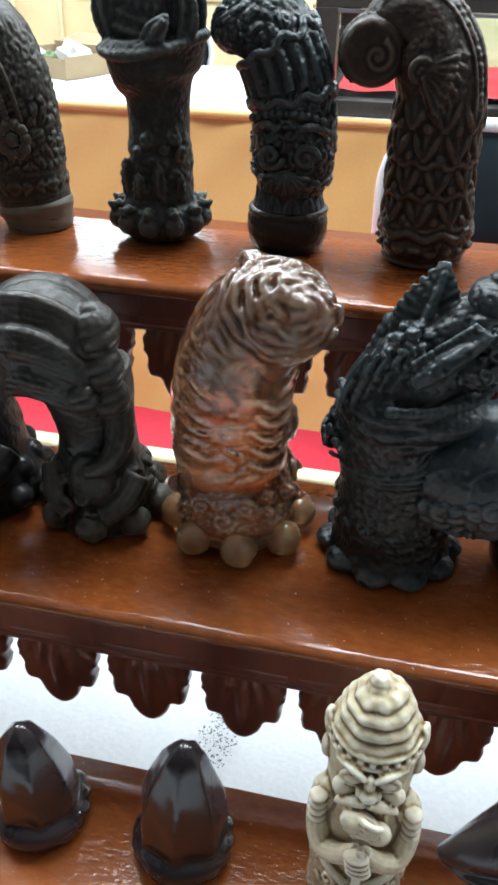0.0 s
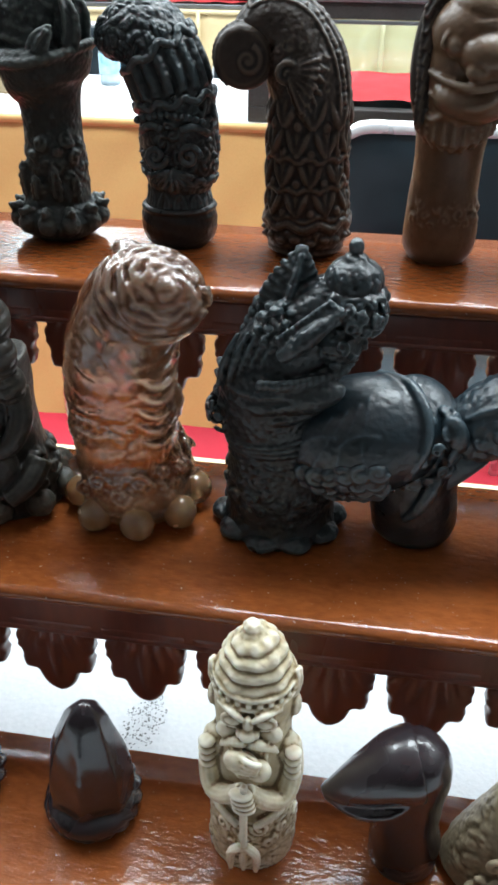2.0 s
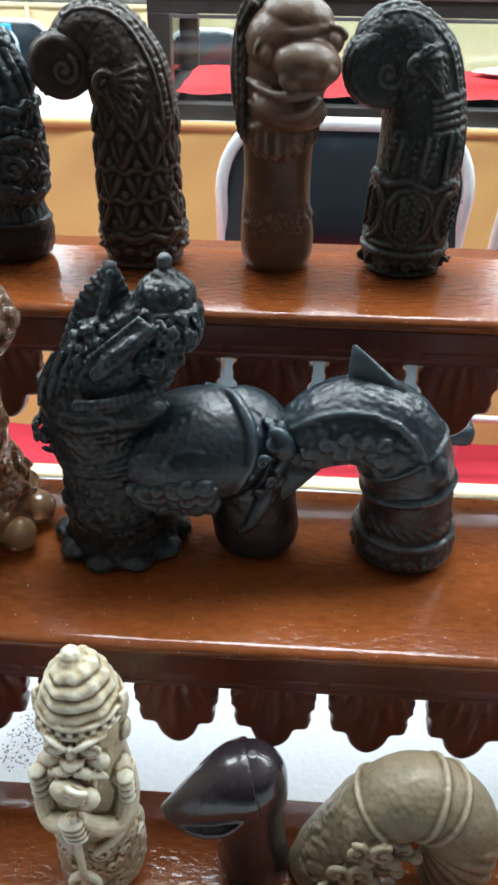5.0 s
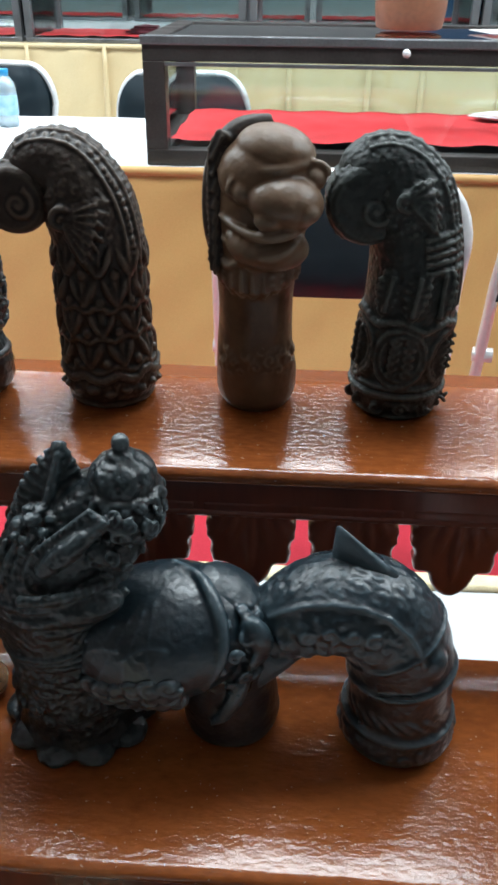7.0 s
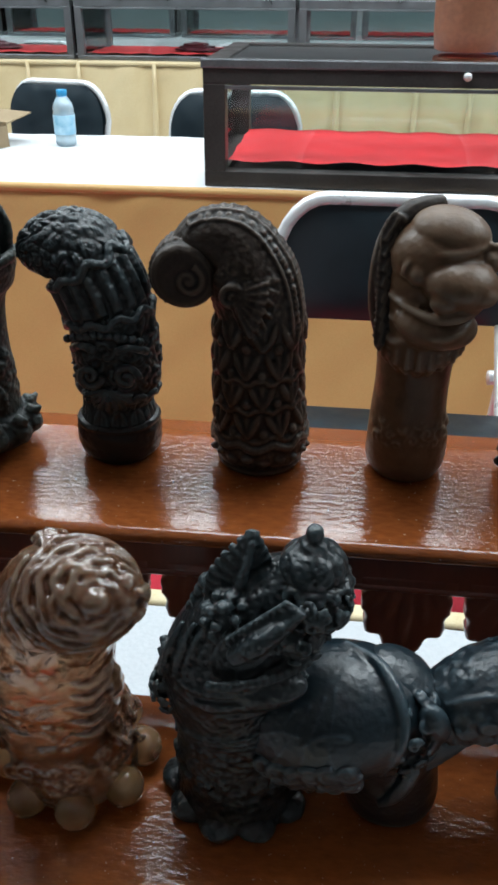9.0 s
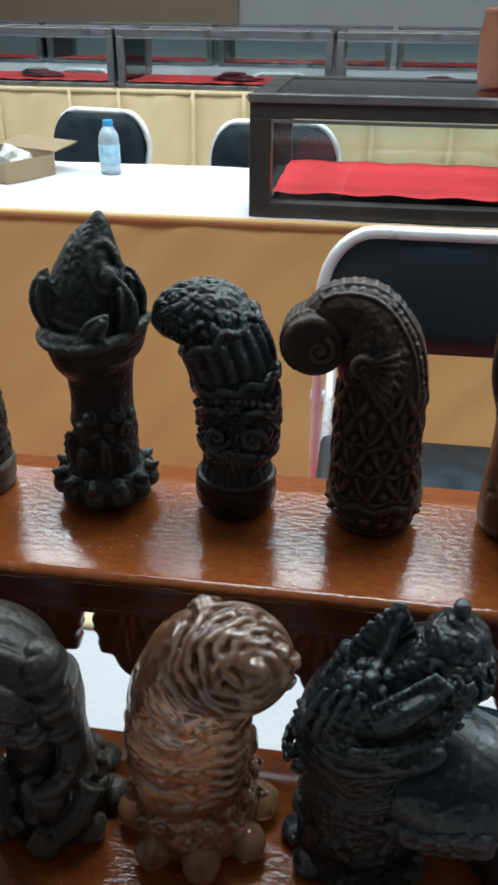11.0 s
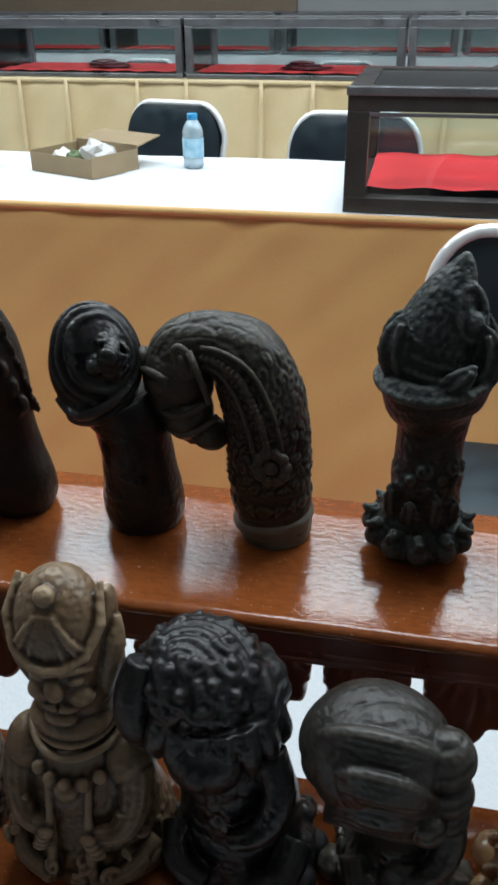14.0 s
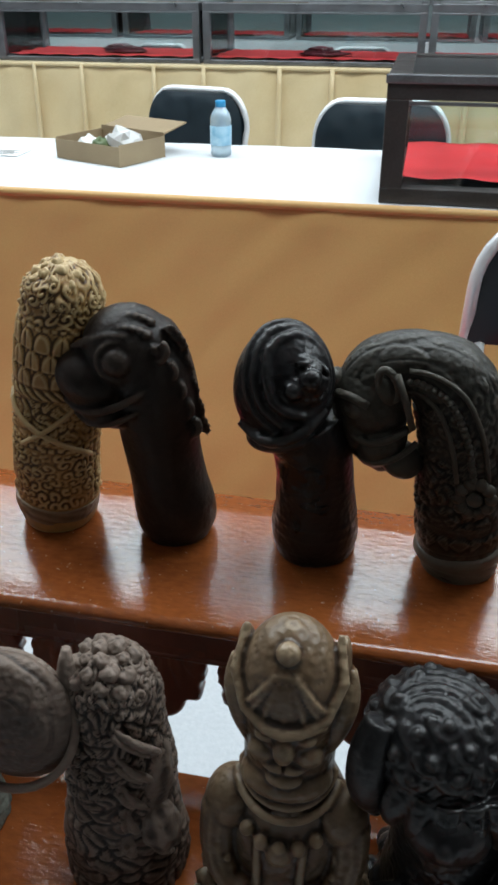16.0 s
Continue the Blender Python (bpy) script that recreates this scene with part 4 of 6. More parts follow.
# --- top shelf ---
c = turned(Clay(), [(0, 0, 15.2), (1, 6, 17.2), (2, 13, 17.6), (3, 29, 18.2), (7, 56, 17.6), (10, 81, 16.6), (14, 100, 15.2), (17, 113, 12.5), (17, 119, 5.0)], 0.0,
           ((0.12, 0.36, "curl", 5.2, 2.8), (0.36, 0.39, "bead", 3.0, 1.6), (0.39, 0.56, "leaf", 6.0, 2.6), (0.56, 0.60, "swirl", 4.0, 1.8), (0.60, 0.80, "petal", 8.0, 2.2), (0.80, 0.82, "bead", 3.0, 2.0), (0.82, 1.0, "curl", 5.5, 3.6)), 200, 170)
for s in (-1, 1):
    c.tube([mm(7 + s * 15 * math.cos(k * 0.28), -6 - 13 * math.sin(k * 0.28), 38 + k * 2.6) for k in range(12)], mm(1.1), 8)
curls(c, (16, 0, 105), (14, 14, 12), 64, 2.6, -0.2, 2)
knobs(c, (16, 0, 106), (12, 12, 12.5), 20, 2.6, 0.45, 3)
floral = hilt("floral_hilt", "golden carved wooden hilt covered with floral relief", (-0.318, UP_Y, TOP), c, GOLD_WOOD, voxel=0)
part("foot", turned(Clay(), [(0, 0, 14.6), (0.4, 4, 16.4), (1.5, 11, 18.4), (1.9, 14, 18.2)], 0, (), 30, 60), OLIVE_BROWN, floral, "plain tan wooden foot")

c = turned(Clay(), [(0, 0, 14.5), (0, 6, 16.9), (0, 14, 17.4), (-1, 26, 16.2), (-2, 42, 15.8), (-2, 56, 16.6), (-2, 70, 17.4), (-4, 84, 17.0), (-8, 96, 13.7), (-10, 105, 5.0)], 0.006, (), 170, 140)
c.blob(mm(-9, -6, 88), mm(19, 17, 18), (0, 20, 0), 40)
c.blob(mm(-24, -10, 78), mm(15.5, 14, 13), (0, 26, 0), 36)
c.blob(mm(-19, -10, 66), mm(15, 13, 7.5), (0, 20, 0), 30)
c.tube([mm(-36, -15, 70), mm(-26, -22.5, 68), mm(-14, -24, 70), mm(-2, -22, 76), mm(5, -17, 82)], [0.0008, 0.0016, 0.0018, 0.0016, 0.0008], 9)
c.tube([mm(-33, -14, 64), mm(-24, -21, 62), mm(-12, -22.5, 64), mm(0, -19, 70)], [0.0008, 0.0016, 0.0016, 0.0008], 9)
c.blob(mm(-9, -20, 89), mm(6.2, 5.4, 6.2), None, 24)
c.tube([mm(-9 + 7.6 * math.cos(a), -20 + 1.5 * math.cos(a), 89 + 7.4 * math.sin(a)) for a in np.linspace(0, 2 * math.pi, 30, endpoint=False)], mm(1.5), 8, True)
c.tube([mm(-30, -14, 92), mm(-20, -17, 96), mm(-8, -19, 99), mm(4, -15, 96)], [0.0008, 0.0022, 0.0022, 0.0008], 9)
for k in range(5):
    a = 0.5 * k
    c.tube(curl_path(5 + 1.8 * k, -17 + 2.2 * k, 92 - 9 * k, 4.6, 1.3, -1, 1.0), [0.0011 + 0.0006 * (1 - j / 60) for j in range(60)], 8)
    blade(c, (8 + 1.5 * k, -11 + 2 * k, 100 - 10 * k), (15 + 0.6 * k, -8 + 2 * k, 88 - 10 * k), 4.2, 4)
for k in range(16):
    c.blob(mm(-16 + 2.6 * (k % 8), -16 + 5 * (k // 8), 101 + 3 * (k // 8) - 0.25 * (k % 8 - 4) ** 2), mm(1.9, 2.2, 1.5), (0, 20, 0), 9)
hilt("beaked_hilt", "dark brown carved wooden hilt with blunt beaked head", (-0.261, UP_Y, TOP), c, BROWN_BLACK, tilt=-3.0)

c = turned(Clay(), [(0, 0, 16.7), (0, 7, 18.0), (1, 27, 16.4), (1, 43, 15.5), (0, 54, 16.0), (-3, 62, 17.0)], 0.008, ((0.22, 0.25, "ring", 4, 1.0), (0.30, 0.33, "ring", 4, 1.0)), 120, 120)
hood = Clay().blob(mm(-10, -7, 80), mm(18.5, 18, 24), (0, 14, 0), 44)
for k, d in enumerate((40, 54, 67)):
    hoop(hood, (-10, -7, 80), (18.7, 18.2, 24), (0.50, -0.72, 0.42), d, 2.0 - 0.2 * k, 0, 360, 0.8)
curls(hood, (0, -17, 86), (8, 6, 9), 20, 3.0, -0.9, 3)
hood.tube([mm(-26, -14, 66), mm(-14, -25, 63), mm(0, -25, 68), mm(8, -16, 74)], [0.0012, 0.0026, 0.0026, 0.0012], 10)
hood.blob(mm(3, -23, 89), mm(4, 3, 4), None, 16).blob(mm(-3, -24, 85), mm(3.4, 3, 3.4), None, 16)
hooded = hilt("hooded_hilt", "black carved hilt with ridged helmet shaped head", (-0.200, UP_Y, TOP), c, BLACK_SMOOTH, tilt=-3.5)
carved("hood", hood, BLACK_SMOOTH, hooded, "ridged rounded hood")
brim = Clay().blob(mm(-8.5, -8, 61), mm(16.5, 15.5, 6.5), (0, -10, 0), 30)
part("brim", brim, BLACK_SMOOTH, hooded, "rounded brim under the hood")

c = turned(Clay(), [(0, 0, 15.2), (0, 5, 16.1), (-1, 20, 17.2), (-1, 38, 17.3), (-1, 54, 17.4), (-3, 70, 17.0), (-9, 84, 15.7), (-21, 90, 12.5), (-33, 88, 12.0), (-40, 76, 11.9), (-36, 59, 11.0), (-29, 48, 6.9)], 0.0,
           ((0.09, 0.105, "ring", 2.0, 1.2), (0.11, 0.16, "key", 4.5, 1.1), (0.16, 0.175, "ring", 2.0, 1.2), (0.18, 0.38, "leaf", 5.5, 3.0), (0.38, 0.54, "curl", 5.0, 2.0), (0.54, 0.76, "scale", 12.0, 1.3)), 220, 150)
c.blob(mm(-36, -2, 76), mm(14, 13, 17), (0, -18, 0), 32)
c.blob(mm(-33, -4, 60), mm(10, 11, 12), (0, 28, 0), 28)
c.blob(mm(-25, -5, 52), mm(9, 9, 7), (0, 35, 0), 26)
c.tube([mm(-30 + 3.6 * math.cos(a), -13 - 1.2 * math.sin(a), 87 + 6 * math.sin(a) - 2.4 * math.cos(a)) for a in np.linspace(0, 2 * math.pi, 24, endpoint=False)], mm(1.5), 8, True)
c.blob(mm(-31, -12, 84), mm(3.6, 2.5, 6), (0, -20, 0), 16)
c.blob(mm(-42, -11, 76), mm(4.2, 4, 3.6), None, 16)
c.tube([mm(-49, -8, 81), mm(-43, -13, 82), mm(-37, -14.5, 79)], mm(1.8), 9)
c.tube([mm(-46, -6, 66), mm(-40, -13, 63), mm(-31, -15, 64), mm(-22, -12, 69)], mm(1.5), 8)
c.tube([mm(-42, -9, 56), mm(-35, -14, 54), mm(-26, -14, 57), mm(-19, -10, 62)], mm(1.3), 8)
c.tube([mm(-27, -15, 92), mm(-23, -16, 80), mm(-21, -14, 70)], mm(1.4), 8)
c.blob(mm(-50, -3, 84), mm(3.5, 5, 5), None, 14)
NECK = [(0, 0, 15.2), (0, 5, 16.1), (-1, 20, 17.2), (-1, 38, 17.3), (-1, 54, 17.4), (-3, 70, 17.0), (-9, 84, 15.7), (-21, 90, 12.5), (-33, 88, 12.0), (-40, 76, 11.9), (-36, 59, 11.0), (-29, 48, 6.9)]
for d in (-62, -100):
    c.tube([skin_point(NECK, 0.0, 0.32 + 0.03 * k, d - 1.5 * k, 0.4) for k in range(12)], mm(1.0), 8)
for k in range(22):
    c.blob(skin_point(NECK, 0.0, 0.33 + 0.015 * k, -81 - 0.8 * k, 0.3), mm(1.5, 1.5, 1.5), None, 8)
for k in range(10):
    a = 2 * math.pi * k / 10
    c.blob(mm(3 + 6 * math.cos(a), -17, 43 + 6.5 * math.sin(a)), mm(2.6, 2.0, 2.6), None, 10)
c.blob(mm(3, -18, 43), mm(3, 2, 3), None, 12)
arched = hilt("arched_hilt", "grey brown carved hilt bent over like an animal neck", (-0.140, UP_Y, TOP), c, GREY_BROWN, voxel=0, tilt=-3.5)
part("foot", turned(Clay(), [(0, 0, 15.4), (0, 5, 16.5), (-0.6, 12, 17.4), (-0.7, 13, 16.6)], 0, (), 24, 80), FOOT_GREY, arched, "plain grey polished foot")

c = turned(Clay(), [(0, 0, 12), (0, 3, 17), (0, 8, 20), (0, 13, 19.0), (0, 17, 16.5), (1, 24, 14.6), (1, 40, 13.8), (1, 56, 13.6), (1, 63, 14.5), (0, 70, 18.5), (0, 78, 21.0), (0, 83, 21.5), (0, 85, 19), (0, 83, 15)], 0.0,
           ((0.03, 0.13, "petal", 9, 2.4), (0.28, 0.50, "leaf", 8.0, 2.4)), 190, 150)
for k in range(11):
    a = 2 * math.pi * (k + 0.3) / 11
    c.blob(mm(19.5 * math.cos(a), 19.5 * math.sin(a), 10), mm(4.6, 4.6, 5.0), None, 14)
    c.tube([mm(17.5 * math.cos(a), 17.5 * math.sin(a), 16), mm(21.5 * math.cos(a), 21.5 * math.sin(a), 15), mm(24 * math.cos(a), 24 * math.sin(a), 17.5)], [0.003, 0.0024, 0.0009], 8)
for k in range(4):
    a = -2.5 + 0.62 * k
    blade(c, (14.5 * math.cos(a), 14.5 * math.sin(a), 20), (15.8 * math.cos(a), 15.8 * math.sin(a), 38 - 5 * (k % 2)), 4.2, 4)
curls(c, (1, 0, 42), (14.2, 14.2, 16), 44, 3.0, -0.9, 5, (0.25, -0.9, 0.1))
c.tube([mm(21.8 * math.cos(a), 21.8 * math.sin(a), 83 - 3 * math.sin(a) ** 2 + 3 * math.cos(a)) for a in np.linspace(0, 2 * math.pi, 44, endpoint=False)], mm(2.3), 9, True)
turned(c, [(-2, 76, 14), (-2, 88, 16), (-1, 98, 15.6), (1, 108, 13.2), (3, 117, 9.5), (5, 124, 5.0), (6, 130, 1.2)], 0.0, ((0.12, 0.97, "scale", 3.4, 1.2),), 130, 130)
for k in range(3):
    c.tube([mm(-2 + (17 - k) * math.cos(a), -(16 - k) * math.sin(a), 87 + 5.5 * k - 5 * math.sin(a) * math.cos(a)) for a in np.linspace(-0.1, 3.1, 20)], [0.0008] + [0.0017] * 18 + [0.0008], 9)
c.tube([mm(9.0 + 5.0 * math.cos(a) - 1.6 * math.sin(a), -8.0 + 3 * math.cos(a) + 2.2 * math.sin(a), 110 + 9.0 * math.sin(a)) for a in np.linspace(0, 2 * math.pi, 30, endpoint=False)], mm(2.0), 9, True)
c.blob(mm(10, -9, 107), mm(4.2, 4.2, 4.4), None, 20)
for base, tip, width, bend in (((-12, -9, 82), (-13, -10, 110), 7, (-4, -2, 0)), ((-13, 4, 82), (-14, 5, 106), 6.5, (-3, 0, 0)), ((12, -9, 82), (14, -10, 107), 7, (4, -2, 0)), ((13, 4, 82), (14, 5, 108), 6.5, (3, 0, 0)), ((2, -17, 82), (13, -19, 95), 5, (0, -2, 0))):
    blade(c, base, tip, width, 7, bend, 0.95)
hilt("lotus_hilt", "green black carved hilt with lotus foot and petalled head", (-0.0785, UP_Y, TOP), c, GREEN_BLACK)

c = turned(Clay(), [(0, 17, 16.4), (0, 20, 15.4), (0, 25, 13.9), (1, 35, 16.9), (1, 48, 17.5), (0, 63, 17.6), (-4, 77, 17.6), (-11, 88, 16.5), (-20, 89, 13.6), (-28, 84, 8.0), (-30, 81, 3)], 0.0,
           ((0.02, 0.14, "petal", 8.0, 2.4), (0.14, 0.18, "ring", 2.5, 1.4), (0.18, 0.50, "curl", 6.5, 3.2), (0.50, 0.53, "bead", 2.6, 1.8), (0.53, 0.70, "flute", 6.0, 2.0), (0.70, 1.0, "leaf", 5.0, 3.4)), 220, 160)
for s in (-1, 1):
    c.tube(curl_path(2 + s * 7.5, -18.4, 44, 5.2, 1.6, s), mm(1.5), 8)
    c.tube([mm(2 + s * 4, -18.5, 55), mm(2 + s * 10, -17, 57), mm(2 + s * 15, -12, 53)], mm(1.7), 8)
for k in range(9):
    a = math.pi * (k + 0.5) / 9
    c.tube([mm(1, -18, 38), mm(1 + 10 * math.cos(a), -18.5 + 1.5 * abs(math.cos(a)), 36 - 7 * math.sin(a))], mm(1.3), 7)
for k in range(11):
    c.blob(mm(-14 + 2.9 * k, -17.5 + 0.12 * (k - 5) ** 2, 61 - 0.12 * (k - 5) ** 2), mm(1.7, 1.8, 1.7), None, 10)
MASK = [(0, 17, 16.4), (0, 20, 15.4), (0, 25, 13.9), (1, 35, 16.9), (1, 48, 17.5), (0, 63, 17.6), (-4, 77, 17.6), (-11, 88, 16.5), (-20, 89, 13.6), (-28, 84, 8.0), (-30, 81, 3)]
belt(c, MASK, 0, 0.17, 1.5, 0.008, 14)
belt(c, MASK, 0, 0.50, 1.7, 0.012, 10)
belt(c, MASK, 0, 0.71, 1.8, 0.014, 9)
mask = hilt("mask_hilt", "black carved hilt with curled relief and fluted neck", (-0.0185, UP_Y, TOP), c, BLACK, voxel=0)
part("foot", turned(Clay(), [(0, 0, 13.0), (0, 3, 16.2), (0, 9, 18.0), (0, 15, 17.8), (0, 17, 17.4), (0, 18, 17.9), (0, 19.5, 17.0)], 0, (), 50, 100), BLACK_SMOOTH, mask, "smooth black bowl shaped foot")


def scroll_hilt(name, label, x, rows, disc, mat, zones, bands, ornament):
    """A hilt whose head rolls into a scroll."""
    c = turned(Clay(), rows, 0.0, zones, 240, 180)
    cx, cz, r = disc
    for share, thick, wave, count, phase, sharp in bands:
        belt(c, rows, 0.0, share, thick, wave, count, phase, sharp)
    for k in range(30):
        c.blob(skin_point(rows, 0.0, 0.42 + 0.0175 * k, -30, -0.4), mm(1.3, 1.8, 1.3), None, 8)
        c.blob(skin_point(rows, 0.0, 0.42 + 0.0175 * k, 0, -0.8), mm(1.3, 5.0, 1.3), None, 8)
    for d in (-20, -42):
        c.tube([skin_point(rows, 0.0, 0.42 + 0.0175 * k, d, 0.2) for k in range(30)], mm(0.9), 7)
    ornament(c, rows)
    ob = hilt(name, label, (x, UP_Y, TOP), c, mat, voxel=0.0006)
    roll = drum(Clay(), cx, cz, r, 12.5)
    roll.tube(curl_path(cx + 2.5, -12.4, cz - 1, r * 0.46, 1.5, -1, 1.2), mm(1.3), 8)
    roll.blob(mm(cx + 2.5, -12.6, cz - 1), mm(2.2, 1.2, 2.2), None, 12)
    for k in range(20):
        a = 0.7 + 3.4 * k / 19
        roll.tube([mm(cx + r * math.cos(a), -8, cz + r * math.sin(a)), mm(cx + r * math.cos(a), 8, cz + r * math.sin(a))], mm(1.2), 6)
    carved("scroll", roll, mat, ob, "smooth rolled scroll with spiral", 0.0006)
    return ob


def foliage_rows(c, rows):
    """A fan of leaves under the scroll, then rows of pointed leaves with beads, down to a wavy foot."""
    base = [1000 * q for q in skin_point(rows, 0, 0.70, -112, 0)]
    c.tube(curl_path(base[0], base[1] - 1, base[2], 5.0, 1.5, 1, 0.4), mm(1.4), 8)
    for k in range(7):
        tip = [1000 * q for q in skin_point(rows, 0, 0.70 - 0.032 * k, -48 - 7 * k, 0.4)]
        blade(c, base, tip, 3.0, 4, (0, -2.2, 1.5))
    for row, share in enumerate((0.22, 0.33, 0.44, 0.54)):
        for k in range(9):
            d = -180 + 40 * k + 20 * (row % 2)
            a, b = skin_point(rows, 0, share + 0.055, d, -1.6), skin_point(rows, 0, share - 0.045, d, 0.2)
            for e in (-17, 17):
                c.tube([skin_point(rows, 0, share + 0.050, d + e, -0.9), skin_point(rows, 0, share + 0.005, d + 0.62 * e, 0.2), b], [0.0010, 0.0019, 0.0013], 8)
            c.tube([a, b], [0.0022, 0.0016], 8)
            c.blob(skin_point(rows, 0, share - 0.035, d + 20, -0.4), mm(2.0, 2.0, 2.2), None, 10)
    for k in range(18):
        c.blob(skin_point(rows, 0, 0.075 + 0.012 * (k % 2), 20 * k, -0.6), mm(2.8, 2.2, 1.6), None, 10)


def medallions(c, rows):
    """Round framed medallions on the body, pointed leaves above them and ribs under the scroll."""
    for d in (-165, -98, -31, 36):
        for size, thick in ((1.0, 1.2), (0.8, 0.8)):
            c.tube([skin_point(rows, 0, 0.25 + 0.105 * size * math.sin(a), d + 31 * size * math.cos(a), 0.3) for a in np.linspace(0, 2 * math.pi, 36, endpoint=False)], mm(thick), 8, True)
        for k in range(5):
            for e in (-9, 9):
                p = [1000 * q for q in skin_point(rows, 0, 0.19 + 0.03 * k, d + e, 0.4)]
                c.tube(curl_path(p[0], p[1], p[2], 2.2, 1.2, 1 if e > 0 else -1), mm(0.8), 6)
    for k in range(12):
        p = [1000 * q for q in skin_point(rows, 0, 0.055, -180 + 30 * k, 0.4)]
        c.tube(curl_path(p[0], p[1], p[2], 3.2, 1.2, 1 if k % 2 else -1), mm(0.9), 6)
    for d in (-130, -95, -62):
        a, b = skin_point(rows, 0, 0.56, d + 8, -0.5), skin_point(rows, 0, 0.38, d, 1.3)
        blade(c, [1000 * q for q in a], [1000 * q for q in b], 5.6, 6)
    for k in range(5):
        c.tube([skin_point(rows, 0, 0.555 + 0.026 * k, d, 0.5) for d in range(-84, -18, 6)], mm(1.0), 7)
    base = [1000 * q for q in skin_point(rows, 0, 0.80, -96, 0)]
    c.tube(curl_path(base[0], base[1] - 1, base[2], 4.2, 1.4, -1, 0.4), mm(1.2), 8)
    for k in range(6):
        tip = [1000 * q for q in skin_point(rows, 0, 0.80 - 0.030 * k, -50 - 3 * k, 0.4)]
        blade(c, base, tip, 2.6, 4, (0, -2.0, 1.2))


scroll_hilt("scroll_hilt", "dark brown carved hilt with rolled scroll head", 0.0445,
            [(-2, 0, 13.8), (-2, 5, 18.0), (-2, 18, 18.6), (-3, 37, 17.8), (-3, 55, 17.8), (-3, 70, 17.7), (-7, 84, 17.3), (-14, 94, 14.5), (-23, 95, 11.5), (-31, 89, 8.6)], (-31, 83.5, 13.0), DARK_BROWN,
            ((0.03, 0.16, "leaf", 6.0, 1.6), (0.60, 0.82, "curl", 5.5, 1.2)),
            ((0.025, 1.5, 0, 0, 0, False), (0.135, 2.0, 0.010, 9, 0, False), (0.165, 1.2, 0.010, 9, 0, False), (0.275, 1.2, 0.008, 12, 0, False), (0.385, 1.2, 0.008, 12, 0, False)), foliage_rows)
scroll_hilt("scroll_hilt", "grey black carved hilt with smooth scroll head", 0.1625,
            [(0, 0, 14.5), (0, 5, 17.6), (0, 19, 18.0), (1, 34, 18.0), (2, 49, 18.0), (2, 64, 17.4), (0, 77, 16.8), (-4, 89, 16.0), (-11, 96, 13.4), (-18, 95, 12.0), (-22, 90, 9.4)], (-18, 85, 15.0), GREEN_BLACK,
            ((0.02, 0.10, "curl", 6.0, 0.8), (0.66, 0.82, "leaf", 5.0, 1.4)),
            ((0.02, 1.2, 0, 0, 0, False), (0.105, 1.4, 0, 0, 0, False), (0.135, 1.0, 0, 0, 0, False), (0.37, 1.5, 0.012, 6, 0, False)), medallions)

c = turned(Clay(), [(-1, 0, 13.0), (-1, 4, 15.6), (-1, 12, 16.6), (-1.5, 24, 15.6), (-1.5, 38, 14.7), (-1.5, 50, 14.8), (-1, 62, 16.0), (0, 75, 17.0), (1, 88, 17.5), (2, 98, 16), (3, 105, 11), (3, 109, 4)], 0.004, (), 150, 130)
c.blob(mm(2, -7, 94), mm(18, 17, 15), (0, 8, 0), 36)
c.blob(mm(5, -9, 103), mm(14.5, 13, 9), (6, 10, 0), 32)
c.tube([mm(-16, -9, 96), mm(-8, -19, 98), mm(2, -22, 98.5), mm(10, -21, 99.5), mm(17, -15, 101), mm(17, -8, 102)], [0.0010, 0.0018, 0.0020, 0.0020, 0.0018, 0.0010], 10)
c.blob(mm(9, -19, 88), mm(14.0, 12, 9), (10, 8, 0), 34)
c.blob(mm(4, -25.5, 83), mm(5.6, 4.6, 4.0), None, 22)
c.blob(mm(16, -25, 85.5), mm(5.6, 4.6, 4.0), None, 22)
c.blob(mm(10, -27, 87), mm(6, 4, 5.0), None, 20)
for x, y, z, q in ((-5, -19, 91, 4.8), (19, -14, 95, 4.4)):
    c.blob(mm(x, y, z), mm(q, q, q), None, 22)
    c.tube([mm(x + (q + 1) * math.cos(a), y - 0.5, z + (q + 1) * math.sin(a)) for a in np.linspace(0.2, 3.4, 16)], [0.0006] + [0.0014] * 14 + [0.0006], 8)
c.tube([mm(-15, -12, 81), mm(-8, -20, 78), mm(2, -27, 76.5), mm(11, -27, 78), mm(18, -20, 81), mm(18, -12, 84)], [0.0008, 0.0016, 0.0019, 0.0019, 0.0015, 0.0008], 10)
c.blob(mm(3, -14, 71), mm(15.5, 12.5, 8.5), (10, 8, 0), 30)
c.tube([mm(-14, -13, 73), mm(-7, -21, 70), mm(3, -26.5, 69), mm(11, -24.5, 71), mm(16, -16, 75)], [0.0008, 0.0015, 0.0017, 0.0015, 0.0008], 10)
for k in range(11):
    f = k / 10
    c.blob(mm(-11 + 27 * f, -16 - 9 * math.sin(math.pi * f), 74.5 + 4 * f), mm(1.4, 1.4, 1.6), None, 8)
for k in range(9):
    a = -2.75 + 0.28 * k
    b, e = (-1 + 15 * math.cos(a), -2 + 15 * math.sin(a), 65), (-1 + 15.6 * math.cos(a), -2 + 16 * math.sin(a), 55 - 5 * math.sin(math.pi * k / 8))
    blade(c, b, e, 4.4, 4)
c.tube([mm(-1 + 16.3 * math.cos(a), -2 + 17 * math.sin(a), 64 + 1.2 * math.sin(9 * a)) for a in np.linspace(-3.0, -0.1, 26)], mm(1.3), 8)
